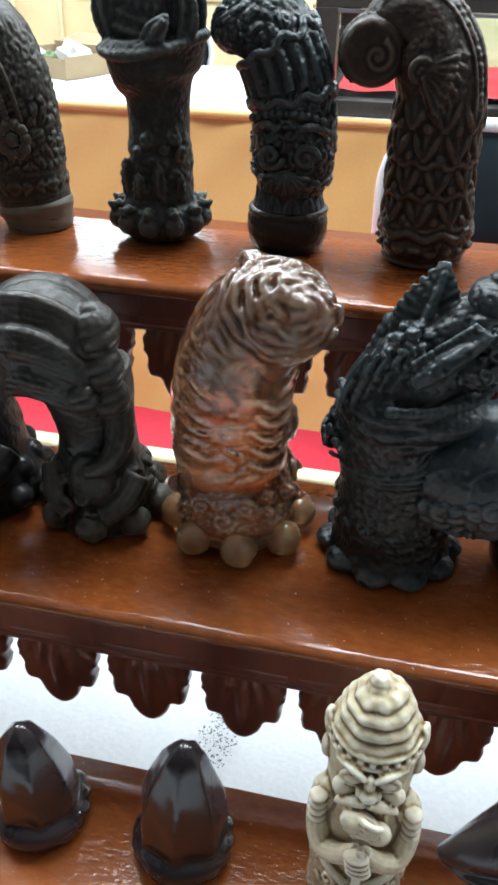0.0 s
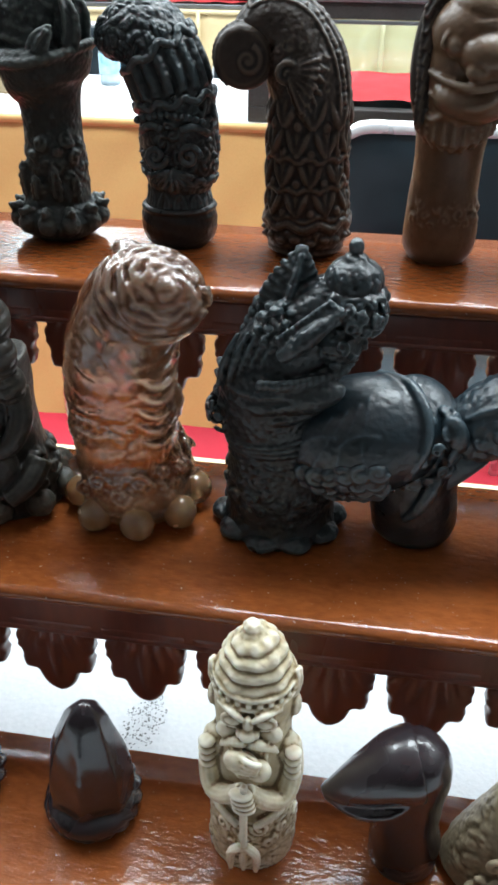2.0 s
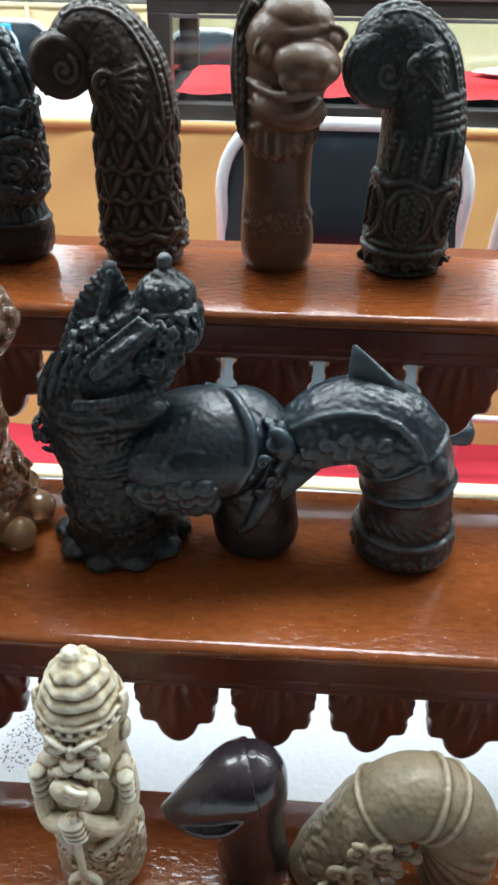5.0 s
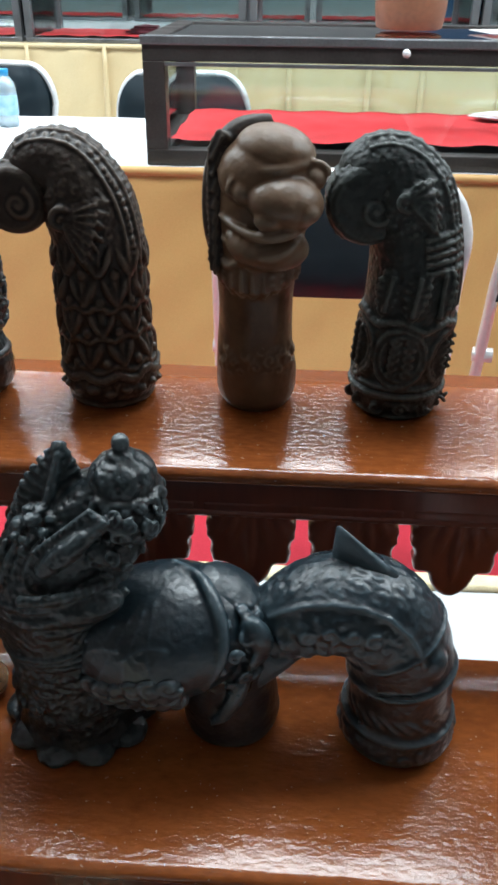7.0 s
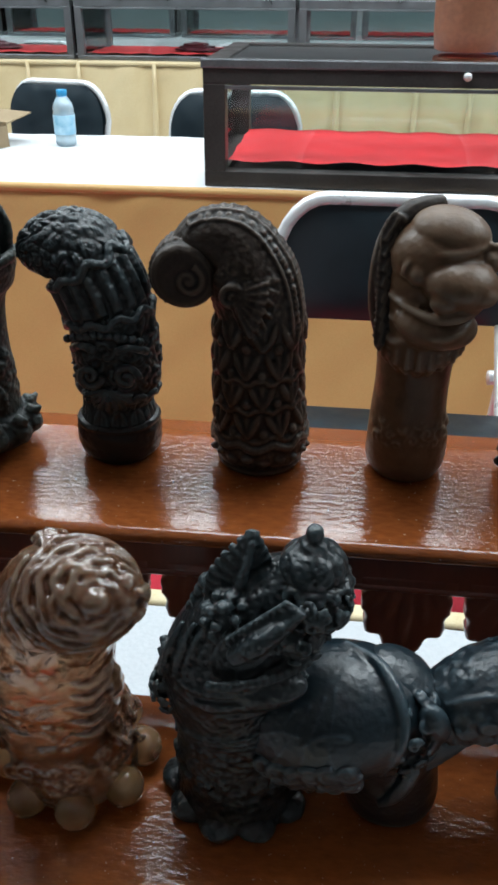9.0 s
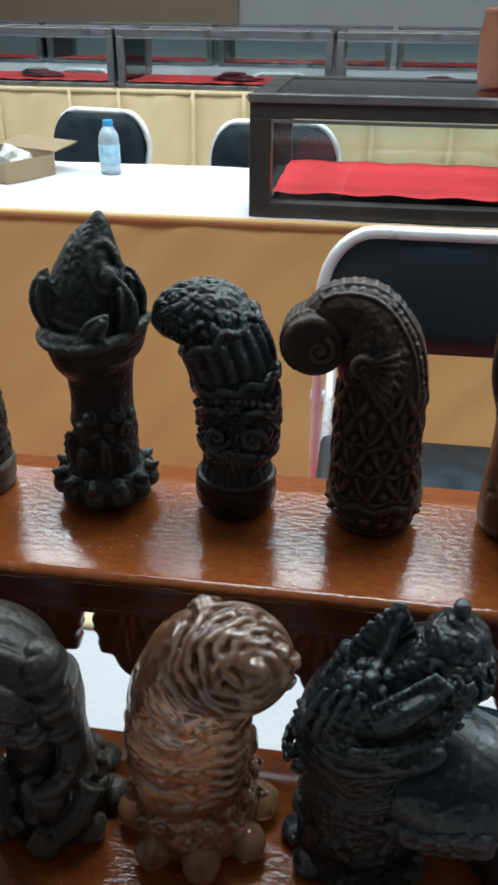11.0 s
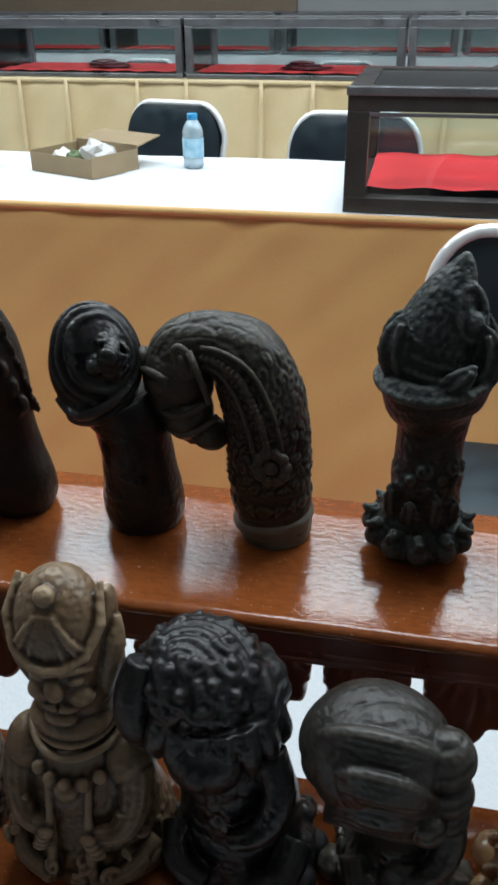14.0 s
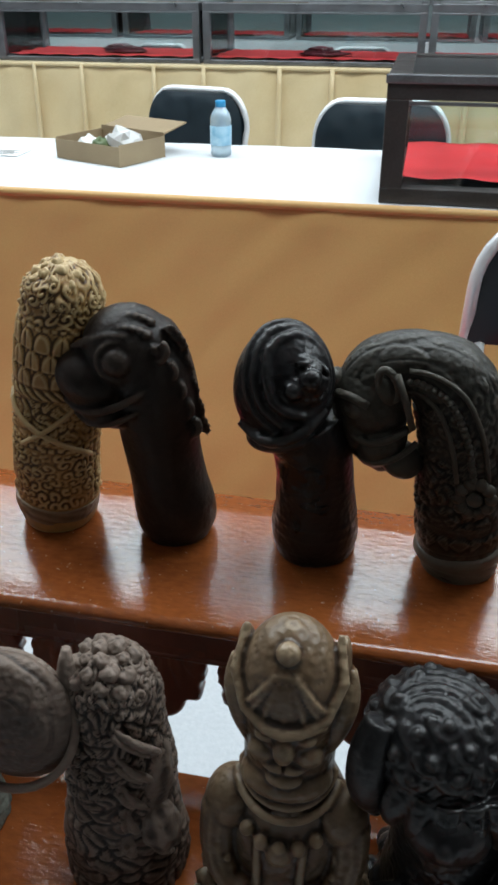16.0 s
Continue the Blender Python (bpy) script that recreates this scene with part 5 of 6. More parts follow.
curls(c, (-1.2, 0, 22), (16.0, 16.0, 17), 90, 2.9, -0.85, 3, (0.15, -0.96, 0.0))
snouted = hilt("snouted_hilt", "tan brown carved wooden hilt with broad snouted head", (0.105, UP_Y, TOP), c, TAN_WOOD)
mane = Clay()
for k in range(8):
    blade(mane, (-13 - 0.4 * k, -8 - 0.5 * k, 109 - 5.4 * k), (-19 + 0.3 * k, -9 - 0.5 * k, 97 - 5.6 * k), 3.8, 4)
mane.tube([mm(3, 2, 111), mm(-8, -2, 109), mm(-14, -4, 101), mm(-16.5, -4, 88), mm(-17, -4, 72), mm(-16, -3, 60)], [0.003, 0.005, 0.006, 0.006, 0.005, 0.002], 12)
carved("mane", mane, BROWN_BLACK, snouted, "dark carved mane")

c = turned(Clay(), [(0, 0, 14), (0, 6, 17), (0, 20, 16), (1, 50, 15), (3, 80, 17), (0, 100, 12), (0, 108, 3)], 0.0, ((0.1, 0.5, "curl", 6, 2.0),), 120, 110)
hilt("plain_hilt", "reddish brown carved wooden hilt at the shelf end", (0.236, UP_Y, TOP), c, TAN_WOOD)

# --- middle shelf ---
c = turned(Clay(), [(0, 0, 22), (0, 18, 21), (1, 46, 18), (1, 74, 19), (0, 92, 14), (0, 100, 4)], 0.01, ((0.0, 1.0, "knot", 4.0, 3.0),), 140, 130)
hilt("coral_hilt", "rough grey green pitted hilt", (-0.335, MID_Y, MID), c, ROUGH_GREEN, voxel=0)

c = turned(Clay(), [(0, 0, 23.5), (1, 10, 23.0), (1, 21, 22.0), (4, 60, 18.5), (5, 87, 16.0), (5, 108, 12.5), (5, 118, 5.5)], 0.010,
           ((0.0, 0.10, "petal", 10, 2.5), (0.10, 0.45, "knot", 8, 3.4), (0.45, 1.0, "leaf", 6.5, 4.2)), 190, 160)
shield = ringed(Clay(), (-26, -20, 94), (24, 12, 27), (0.1, -0.75, 0.66), 5.5, 0.05, 40, 0.5)
shield.tube([mm(-26 + 23.5 * math.cos(a), -23 + 9 * math.sin(a), 95 + 25 * math.sin(a) * 0.86) for a in np.linspace(0, 2 * math.pi, 40, endpoint=False)], mm(1.5), 8, True)
c.tube([mm(-4, -14, 100), mm(-7, -15, 112), mm(-6, -14, 122)], [0.004, 0.0035, 0.0015], 9)
c.blob(mm(16, -10, 62), mm(8, 8, 18), (0, 12, 0), 22, 0.08)
c.blob(mm(20, -14, 42), mm(7, 8, 12), (0, -10, 0), 20, 0.08, 2)
curls(c, (5, -8, 103), (13.2, 13.2, 14), 80, 2.7, -0.6, 4)
knobs(c, (5, -9, 105), (11, 11, 14), 22, 2.8, 0.3, 3)
for k in range(5):
    blade(c, (6 + 4 * k, -18, 30 + 14 * k), (12 - k, -22, 44 + 14 * k), 5.5, 5, (0, -2, 0))
shield_hilt = hilt("shield_hilt", "dusty brown rough carved hilt with round shield", (-0.259, MID_Y, MID), c, MUD_BROWN, voxel=0)
part("shield", shield, MUD_BROWN, shield_hilt, "round dusty shield")

c = turned(Clay(), [(0, 0, 30), (0, 8, 30.5), (0, 28, 26), (0, 50, 23.0), (0, 64, 19), (0, 74, 15.5), (0, 86, 15.0), (0, 100, 14.8), (0, 112, 15.0), (0, 122, 15.0), (0, 131, 12.5), (0, 138, 7), (0, 141, 2)], 0.008,
           ((0.0, 0.07, "bead", 9, 2.4), (0.08, 0.18, "petal", 10, 2.0)), 190, 160, 0.9)
c.tube([mm(-14, -6, 136), mm(-16, -14, 125), mm(-12, -20, 116), mm(-5, -24, 112.5), mm(0, -25, 112), mm(5, -24, 112.5), mm(12, -20, 116), mm(16, -14, 125), mm(14, -6, 136)], [0.0012] + [0.0020] * 7 + [0.0012], 10)
c.blob(mm(0, -10, 122), mm(15, 13, 19), (-14, 0, 0), 32)
c.blob(mm(0, -17.5, 137), mm(3.6, 3.4, 3.6), None, 18)
for k in range(7):
    a = math.pi * (k + 0.5) / 7
    c.tube([mm(3 * math.cos(a), -20.5, 131), mm(9 * math.cos(a), -22, 123), mm(13.5 * math.cos(a), -17 - 6 * math.sin(a), 115)], [0.0006, 0.0010, 0.0008], 8)
for q in (-1, 1):
    c.blob(mm(q * 14.5, -4, 121), mm(3.0, 6, 12), (0, q * 3, 0), 22)
    c.blob(mm(q * 15.5, -6, 106), mm(3.6, 6, 12), (0, q * -6, 0), 20)
    c.tube([mm(q * 17.5, -5, 122), mm(q * 17.5, -8, 113), mm(q * 15, -10, 102), mm(q * 13, -10, 92)], [0.0020, 0.0044, 0.0042, 0.0022], 14)
    c.tube([mm(q * 2, -21, 107), mm(q * 7, -20, 109), mm(q * 12, -15, 106)], [0.0014, 0.0018, 0.0008], 8)
    c.blob(mm(q * 6, -18, 103), mm(3.6, 2.4, 2.2), None, 16)
    c.blob(mm(q * 7, -16.5, 95), mm(5, 4, 4.5), None, 16)
    c.tube([mm(q * 0.5, -20.5, 91), mm(q * 5, -19.5, 90), mm(q * 10, -15.5, 93)], [0.0016, 0.0016, 0.0007], 8)
    c.blob(mm(q * 19, -10, 60), mm(9, 10, 12), (0, q * -14, 0), 22)
    c.tube([mm(q * 22, -12, 58), mm(q * 23, -17, 44), mm(q * 18, -23, 33), mm(q * 9, -26, 34)], mm(7.0, 6.4, 5.4, 3.8), 12)
    for j in range(4):
        c.blob(mm(q * (8 + 1.0 * j), -30, 36 - 2.6 * j), mm(3.2, 2.2, 1.5), None, 10)
    c.tube([mm(q * 29, -14, 20), mm(q * 22, -26, 15), mm(q * 8, -31, 11)], mm(3.4, 3.8, 3.0), 10)
    c.tube([mm(q * 8, -22, 58), mm(q * 7, -27, 36), mm(q * 8, -30, 12)], mm(1.2, 1.8, 2.2), 8)
    curls(c, (q * 23, -16, 22), (8, 10, 12), 8, 3.0, -0.9, q)
    c.tube([mm(q * 17, -23, 44), mm(q * 25, -21, 42), mm(q * 29, -13, 44)], mm(1.2, 1.5, 1.2), 8)
c.blob(mm(0, -21, 100), mm(3.4, 3.6, 5.0), None, 18)
c.blob(mm(0, -19, 86), mm(6, 4, 3.2), None, 16)
c.blob(mm(0, -12, 80), mm(15, 11, 7), None, 22)
for z, w in ((78, 15.5), (73, 17.0)):
    c.tube([mm(w * math.cos(a), -5 - (w + 1) * math.sin(a), z - 4 * math.sin(a)) for a in np.linspace(0.1, 3.04, 20)], mm(1.5), 8)
for k in range(9):
    a = math.pi * (k + 0.5) / 9
    c.blob(mm(18 * math.cos(a), -7 - 18 * math.sin(a), 66 - 9 * math.sin(a)), mm(2.5, 2.3, 3.0), None, 10)
c.blob(mm(0, -25, 54), mm(4.5, 3, 4.5), None, 14)
curls(c, (0, -26, 14), (18, 6, 8), 16, 3.2, -0.9, 3, (0, -1, 0))
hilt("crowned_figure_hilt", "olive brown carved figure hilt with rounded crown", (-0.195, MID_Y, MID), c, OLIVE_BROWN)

c = turned(Clay(), [(0, 0, 27.5), (0, 8, 28), (-1, 18, 25.0), (-1, 34, 22.5), (-3, 52, 20.0), (-5, 68, 19.0), (-8, 82, 19.0), (-10, 96, 17.0), (-10, 106, 8)], 0.004,
           ((0.0, 0.12, "petal", 10, 2.0), (0.30, 0.60, "leaf", 10, 1.8)), 190, 160)
for k in range(11):
    a = 2 * math.pi * (k + 0.2) / 11
    c.blob(mm(27.5 * math.cos(a), 27.5 * math.sin(a), 8), mm(6, 6, 5), None, 14)
    c.blob(mm(23.5 * math.cos(a + 0.28), 23.5 * math.sin(a + 0.28), 17), mm(5, 5, 6), None, 12)
c.tube([mm(-31, -12, 110), mm(-34, -16, 100), mm(-34, -18, 86), mm(-29, -17, 76)], [0.0050, 0.0064, 0.0064, 0.0030], 16)
c.tube([mm(12, -12, 76), mm(18, -18, 62), mm(12, -24, 48), mm(0, -26, 44)], [0.0058, 0.0060, 0.0050, 0.0035], 14)
c.blob(mm(-8, -23, 78), mm(13, 9, 12), (14, 0, 0), 26)
c.blob(mm(-9, -30, 80), mm(4.5, 4, 4.5), None, 16)
for q in (-1, 1):
    c.tube([mm(q * 22, -12, 30), mm(q * 20, -24, 24), mm(q * 8, -29, 22)], mm(6.5, 6.0, 4.0), 12)
maned = hilt("maned_hilt", "black carved hilt with curly knobbed head", (-0.136, MID_Y, MID), c, BLACK_SMOOTH)
mane = combed(Clay(), (-13, -4, 98), (22, 20, 20), (-0.5, -0.5, 0.7), 7, 2.2, 0.13, 70)
mane.blob(mm(2, -3, 94), mm(14, 15, 15), None, 26, 0.10, 3)
mane.blob(mm(9, -6, 84), mm(8, 9, 9), None, 20, 0.12, 5)
for k in range(34):
    p, n, side, up = frame_on((-13, -4, 98), (22, 20, 20), (math.cos(2.4 * k) * math.sqrt(1 - (0.9 - 0.03 * k) ** 2), math.sin(2.4 * k) * math.sqrt(1 - (0.9 - 0.03 * k) ** 2), 0.9 - 0.03 * k))
    mane.blob(p / 1000, mm(2.2, 2.2, 2.4), None, 12)
    mane.tube([(p + 5.2 * (math.cos(a) * side + math.sin(a) * up) * (1 - 0.06 * j) - 0.5 * n) / 1000 for j, a in enumerate(np.linspace(0, 4.6, 12))], [0.0018 - 0.00009 * j for j in range(12)], 8)
for k in range(9):
    a = -2.9 + 0.34 * k
    mane.tube([mm(-10 + 20 * math.cos(a), -3 + 19 * math.sin(a), 92), mm(-10 + 26 * math.cos(a), -3 + 23 * math.sin(a), 82), mm(-9 + 25 * math.cos(a), -3 + 23 * math.sin(a), 72 + 2 * (k % 3))], [0.0055, 0.0045, 0.0014], 10)
carved("mane", mane, BLACK_SMOOTH, maned, "curly black mane")

c = turned(Clay(), [(0, 0, 22.5), (0, 14, 20.9), (0, 30, 17.0), (0, 46, 15.8), (-1, 58, 17.5), (-3, 70, 19)], 0.008, ((0.0, 0.35, "petal", 11, 1.8),), 130, 130)
hair = combed(Clay(), (-12, -13, 86), (25, 21, 23), (-0.75, -0.5, 0.35), 3, 0.6, 0.07, 80)
for k, (z, y, w) in enumerate(((100, -25, 7.0), (90, -31, 8.5), (78, -31, 8.0))):
    for j in range(5):
        o = 2.6 * (j - 2)
        hair.tube([mm(-34 + 4 * k, -17 - 4 * k, z - 12 + 0.5 * o), mm(-26 + 2 * k, y + 2, z - 2 + o), mm(-10, y - 3.5 + 0.35 * abs(o), z + 2 + o), mm(4 - 2 * k, y + 1, z - 4 + o), mm(13 - 2 * k, y + 9, z - 16 + 0.6 * o)], [0.0012, 0.0026, 0.0030, 0.0026, 0.0012], 9)
for x, y, z, q in ((10, -18, 93, 8.5), (12, -19, 79, 7.5), (13, -16, 65, 7), (6, -26, 70, 6)):
    combed(hair, (x, y, z), (q, q, 1.25 * q), (0.3, 0.3, 0.9), 2, 1.4, 0.16, 30)
c.blob(mm(-3, -10, 70), mm(17, 16, 12), None, 24)
c.tube([mm(14, -12, 62), mm(17, -16, 50), mm(12, -21, 38), mm(2, -23, 34)], [0.0055, 0.0052, 0.0046, 0.0030], 12)
c.blob(mm(3, -19, 26), mm(10, 6, 14), None, 26)
for q in (-1, 1):
    c.tube([mm(2 + q * 18, -12, 28), mm(2 + q * 15, -20, 20), mm(2 + q * 7, -25, 14)], mm(5.5, 5.5, 4.0), 12)
curls(c, (0, -3, 18), (22, 22, 16), 40, 4.0, -0.6, 7)
domed = hilt("domed_hilt", "dark grey brown carved hilt with combed dome head", (-0.077, MID_Y, MID), c, DARK_HORN)
carved("hair", hair, DARK_HORN, domed, "combed locks of carved hair", 0.00055)
for k in range(8):
    a = 0.1 + 2 * math.pi * k / 8
    part("bead", Clay().blob(mm(23 * math.cos(a), 23 * math.sin(a), 6.6), mm(6.6, 6.6, 6.4), None, 16, 0.05, k), GREY_BROWN, domed)

AMBER = [(0, 8, 23.0), (0, 14, 23.5), (-1, 30, 22.0), (-2, 48, 22.0), (-1, 65, 22.0), (1, 80, 21.5), (5, 94, 20.0), (9, 105, 18.0), (13, 114, 13.0), (15, 120, 5.0)]
c = turned(Clay(), AMBER, 0.018, ((0.0, 0.05, "ring", 4, 1.4), (0.06, 0.25, "curl", 6.5, 2.0), (0.28, 0.46, "leaf", 8, 2.0), (0.46, 0.9, "knot", 12, 1.4)), 210, 170)
head = Clay().blob(mm(15, -20, 108), mm(20, 17, 16.5), (0, -14, 0), 44, 0.02, 2)
head.blob(mm(27, -24, 111), mm(9.5, 9, 8.5), (0, -10, 0), 26, 0.05, 1)
ripples = Clay()
for k, d in enumerate((13, 24, 35, 46, 57, 68, 80)):
    hoop(ripples, (15, -20, 108), (20.6, 17.6, 17.2), (0.52, -0.66, 0.54), d, 1.7 - 0.08 * k, 20 * k, 20 * k + 330, 2.4 + 0.4 * (k % 3))
head.blob(mm(25, -32, 116), mm(5.0, 4.6, 4.4), None, 20)
curls(head, (30, -22, 110), (8, 9, 9), 18, 2.2, -0.9, 5, (0.8, -0.4, 0.0))
head.blob(mm(8, -14, 122), mm(6, 5, 4), (0, 20, 0), 14, 0.15, 3)
for k in range(9):
    w = 4 * math.sin(2.3 * k)
    c.tube([skin_point(AMBER, 0.018, 0.44 + 0.055 * k, -176 + 3 * w, -0.6), skin_point(AMBER, 0.018, 0.40 + 0.052 * k, -140 + w, 0.5), skin_point(AMBER, 0.018, 0.38 + 0.050 * k, -108 + w, 0.6), skin_point(AMBER, 0.018, 0.40 + 0.045 * k, -78 + 4 * w, 0.3), skin_point(AMBER, 0.018, 0.44 + 0.045 * k, -52, -0.6)], [0.0004, 0.0008, 0.0009, 0.0007, 0.0004], 8)
for k in range(5):
    c.tube([skin_point(AMBER, 0.018, 0.66 - 0.07 * k, -60, -0.5), skin_point(AMBER, 0.018, 0.60 - 0.07 * k, -40, 1.0), skin_point(AMBER, 0.018, 0.62 - 0.07 * k, -16, 0.6), skin_point(AMBER, 0.018, 0.68 - 0.07 * k, 4, -0.5)], [0.0008, 0.0020, 0.0020, 0.0008], 8)
c.blob(mm(18, -10, 84), mm(6, 7, 5), (0, 30, 0), 18, 0.1)
c.blob(mm(20, -12, 62), mm(5, 6, 8), None, 16, 0.1, 2)
for k in range(16):
    p = [1000 * q for q in skin_point(AMBER, 0.018, 0.13 + 0.05 * (k % 2), -178 + 22.5 * k, 0.8)]
    c.tube(curl_path(p[0], p[1], p[2], 4.6, 1.6, 1 if k % 2 else -1), mm(1.1), 7)
curls(c, (0, -3, 28), (23, 23, 20), 50, 3.4, -0.7, 6)
agate = hilt("agate_hilt", "translucent amber agate hilt with swirled carving", (-0.0185, MID_Y, MID), c, AGATE)
ripples.verts += head.verts
ripples.faces += [tuple(i + ripples.count for i in f) for f in head.faces]
carved("head", ripples, AGATE, agate, "pale amber head with wavy raised ripples")
part("collar", turned(Clay(), [(0, 3, 21), (0, 6, 24), (0, 10, 24.5), (0, 13, 23)], 0, (), 24, 100), AGATE, agate, "rounded agate collar")
for k in range(8):
    a = 2 * math.pi * (k + 0.3) / 8
    part("bead", Clay().blob(mm(25 * math.cos(a), 25 * math.sin(a), 8.2), mm(7.6, 7.6, 7.6), None, 20, 0.02, k), AGATE_PALE, agate, "round pale agate bead")

SERPENT = [(0, 0, 23), (0, 5, 24.5), (0, 10, 22.8), (0, 28, 22.0), (-1, 48, 21.5), (-3, 60, 22.0), (-3, 70, 22.0), (1, 82, 19.5), (8, 93, 16.5), (16, 103, 13.0), (22, 110, 9.0)]
c = turned(Clay(), SERPENT, 0.006, ((0.10, 0.34, "curl", 5.0, 2.0), (0.34, 0.37, "bead", 3.5, 1.6)), 200, 170)
curls(c, (0, 0, 24), (23.2, 23.2, 24), 110, 2.8, -0.85, 9)
for k in range(3):
    belt(c, SERPENT, 0.006, 0.40 + 0.022 * k, 0.9)
# folds of cloth over the shoulders
for k, (za, zb) in enumerate(((70, 78), (75, 84), (64, 70))):
    c.tube([mm(-26 + k, -6, za + 4), mm(-17, -19, za - 2), mm(-2, -25 + k, za - 1), mm(14, -22 + k, zb - 2), mm(24, -12, zb + 4)], [0.0014, 0.0030, 0.0036, 0.0030, 0.0014], 12)
c.blob(mm(8, -20, 73), mm(17, 7, 7), (0, -14, 0), 26)
for k in range(15):
    f = k / 14
    c.blob(mm(-6 + 30 * f, -27 + 10 * f * f, 80 + 4 * f - 5 * f * (1 - f)), mm(1.8, 1.6, 2.3), (0, 20, 0), 9)
for k in range(5):
    c.tube([mm(-16 + 4 * k, -14 - 1.5 * k, 94 + k), mm(-21 + 3.5 * k, -16 - 1.2 * k, 84), mm(-24 + 4 * k, -15 - 2 * k, 72)], [0.0008, 0.0017, 0.0008], 8)
for k in range(12):
    f = k / 11
    c.blob(mm(-27 + 17 * f, -3, 60 + 42 * f), mm(2.8, 3.2, 2.8), (0, 30, 0), 10)
    c.blob(mm(-25 + 17 * f, -9, 58 + 42 * f), mm(2.0, 2.4, 2.0), (0, 30, 0), 9)
curls(c, (-22, -8, 58), (7, 8, 9), 20, 3.0, -0.9, 8)
knobs(c, (-2, -15, 98), (7, 6, 8), 18, 2.2, -0.6, 4)
# the upright toothed leaf and the leaf under the crown
for f in np.linspace(0, 1, 11):
    w = 11.0 * math.sin(math.pi * (0.28 + 0.68 * f))
    for q in (-1, 1):
        c.tube([mm(-1 + 6 * f, -11 + 4 * f, 93 + 28 * f), mm(-1 + 6 * f + q * w, -9 + 4 * f, 97 + 28 * f)], [0.0024, 0.0012], 7)
c.tube([mm(-2, -13, 92), mm(1.5, -12, 106), mm(5.5, -8, 123)], [0.0020, 0.0022, 0.0010], 9)
c.blob(mm(2, -8, 106), mm(6.5, 1.8, 13), (0, 12, 0), 22)
for f in np.linspace(0, 1, 11):
    c.tube([mm(3 + 17 * f, -24 + 2 * f, 92 + 16 * f), mm(-1 + 17 * f, -23 + 2 * f, 97.5 + 16 * f - 2 * f)], [0.0022, 0.0011], 7)
c.tube([mm(1, -24, 90), mm(10, -26, 99), mm(22, -22, 109)], [0.0030, 0.0042, 0.0016], 10)
c.blob(mm(25, -9, 103), mm(10.5, 11, 8.5), (0, 10, 0), 26)
c.blob(mm(20, -13, 93), mm(9.5, 9, 8), (0, 24, 0), 24)
curls(c, (25, -9, 103), (11.5, 12, 9), 40, 2.6, -0.9, 4)
curls(c, (21, -14, 92), (9, 9, 8), 16, 2.2, -0.9, 6)
crown = combed(Clay(), (24, -6, 114), (10.5, 10.5, 8.5), (0, 0, 1), 4.5, 0.0, 0.10, 40)
crown.tube([mm(24 + 10.5 * math.cos(a), -6 + 10.5 * math.sin(a), 110) for a in np.linspace(0, 2 * math.pi, 32, endpoint=False)], mm(1.9), 8, True)
crown.blob(mm(24, -6, 122), mm(4.4, 4.4, 2.0), None, 16).blob(mm(24, -6, 126), mm(2.8, 2.8, 3.2), None, 14)
for k in range(14):
    a = 2 * math.pi * k / 14
    crown.blob(mm(24 + 11.8 * math.cos(a), -6 + 11.8 * math.sin(a), 108.5), mm(1.8, 1.8, 2.4), None, 8)
serpent = hilt("crested_serpent_hilt", "black carved hilt with crested and crowned head", (0.0445, MID_Y, MID), c, BLACK, voxel=0.0006)
carved("crown", crown, BLACK, serpent, "small ribbed crown with a knob", 0.0006)
part("petal_foot", fuse(ring_of(turned(Clay(), [(0, 0, 22), (0, 2, 24.5), (0, 5, 24.5), (0, 8, 23)], 0, (), 20, 90), 10, 22.0, 4.2, (7.5, 7.5, 4.0), 0.1), "petal_foot", BLACK), BLACK, serpent, "petalled black foot ring")

c = turned(Clay(), [(-2, 0, 11.5), (-2, 4, 16.0), (-3, 14, 17.8), (-4, 28, 17.4), (-4, 42, 17.0), (-5, 54, 17.0), (-10, 62, 14), (-18, 62, 8)], 0.004, ((0.55, 0.85, "curl", 5.0, 1.6),), 150, 140)
c.blob(mm(0, -6, 50), mm(13, 13, 13), (0, 20, 0), 30)
curls(c, (-3, -9, 52), (14.5, 14.5, 18), 46, 2.5, -0.9, 3, (0.3, -0.9, 0.1))
c.blob(mm(7, -16, 60), mm(5.0, 4.0, 8.5), (0, -24, 0), 20)
c.tube([mm(3, -12, 50), mm(2, -19, 38), mm(-3, -20, 26), mm(-8, -19, 20)], [0.0040, 0.0034, 0.0026, 0.0010], 10)
shelled = hilt("shell_hilt", "blue black carved hilt bent over with smooth shell", (0.104, MID_Y, MID), c, BLUE_BLACK)
shell = Clay().blob(mm(-26, -6, 51), mm(34, 24, 24), (0, -14, 0), 56)
m = np.array(Euler((0, radians(-14), 0)).to_matrix())


def on_shell(a, b, out=0.0):
    """A place on the shell: degrees round its upright axis and degrees up."""
    a, b = radians(a), radians(b)
    p = np.array((math.cos(a) * math.cos(b) * (34 + out), math.sin(a) * math.cos(b) * (24 + out), math.sin(b) * (24 + out)))
    return tuple((m @ p + np.array((-26, -6, 51))) / 1000)


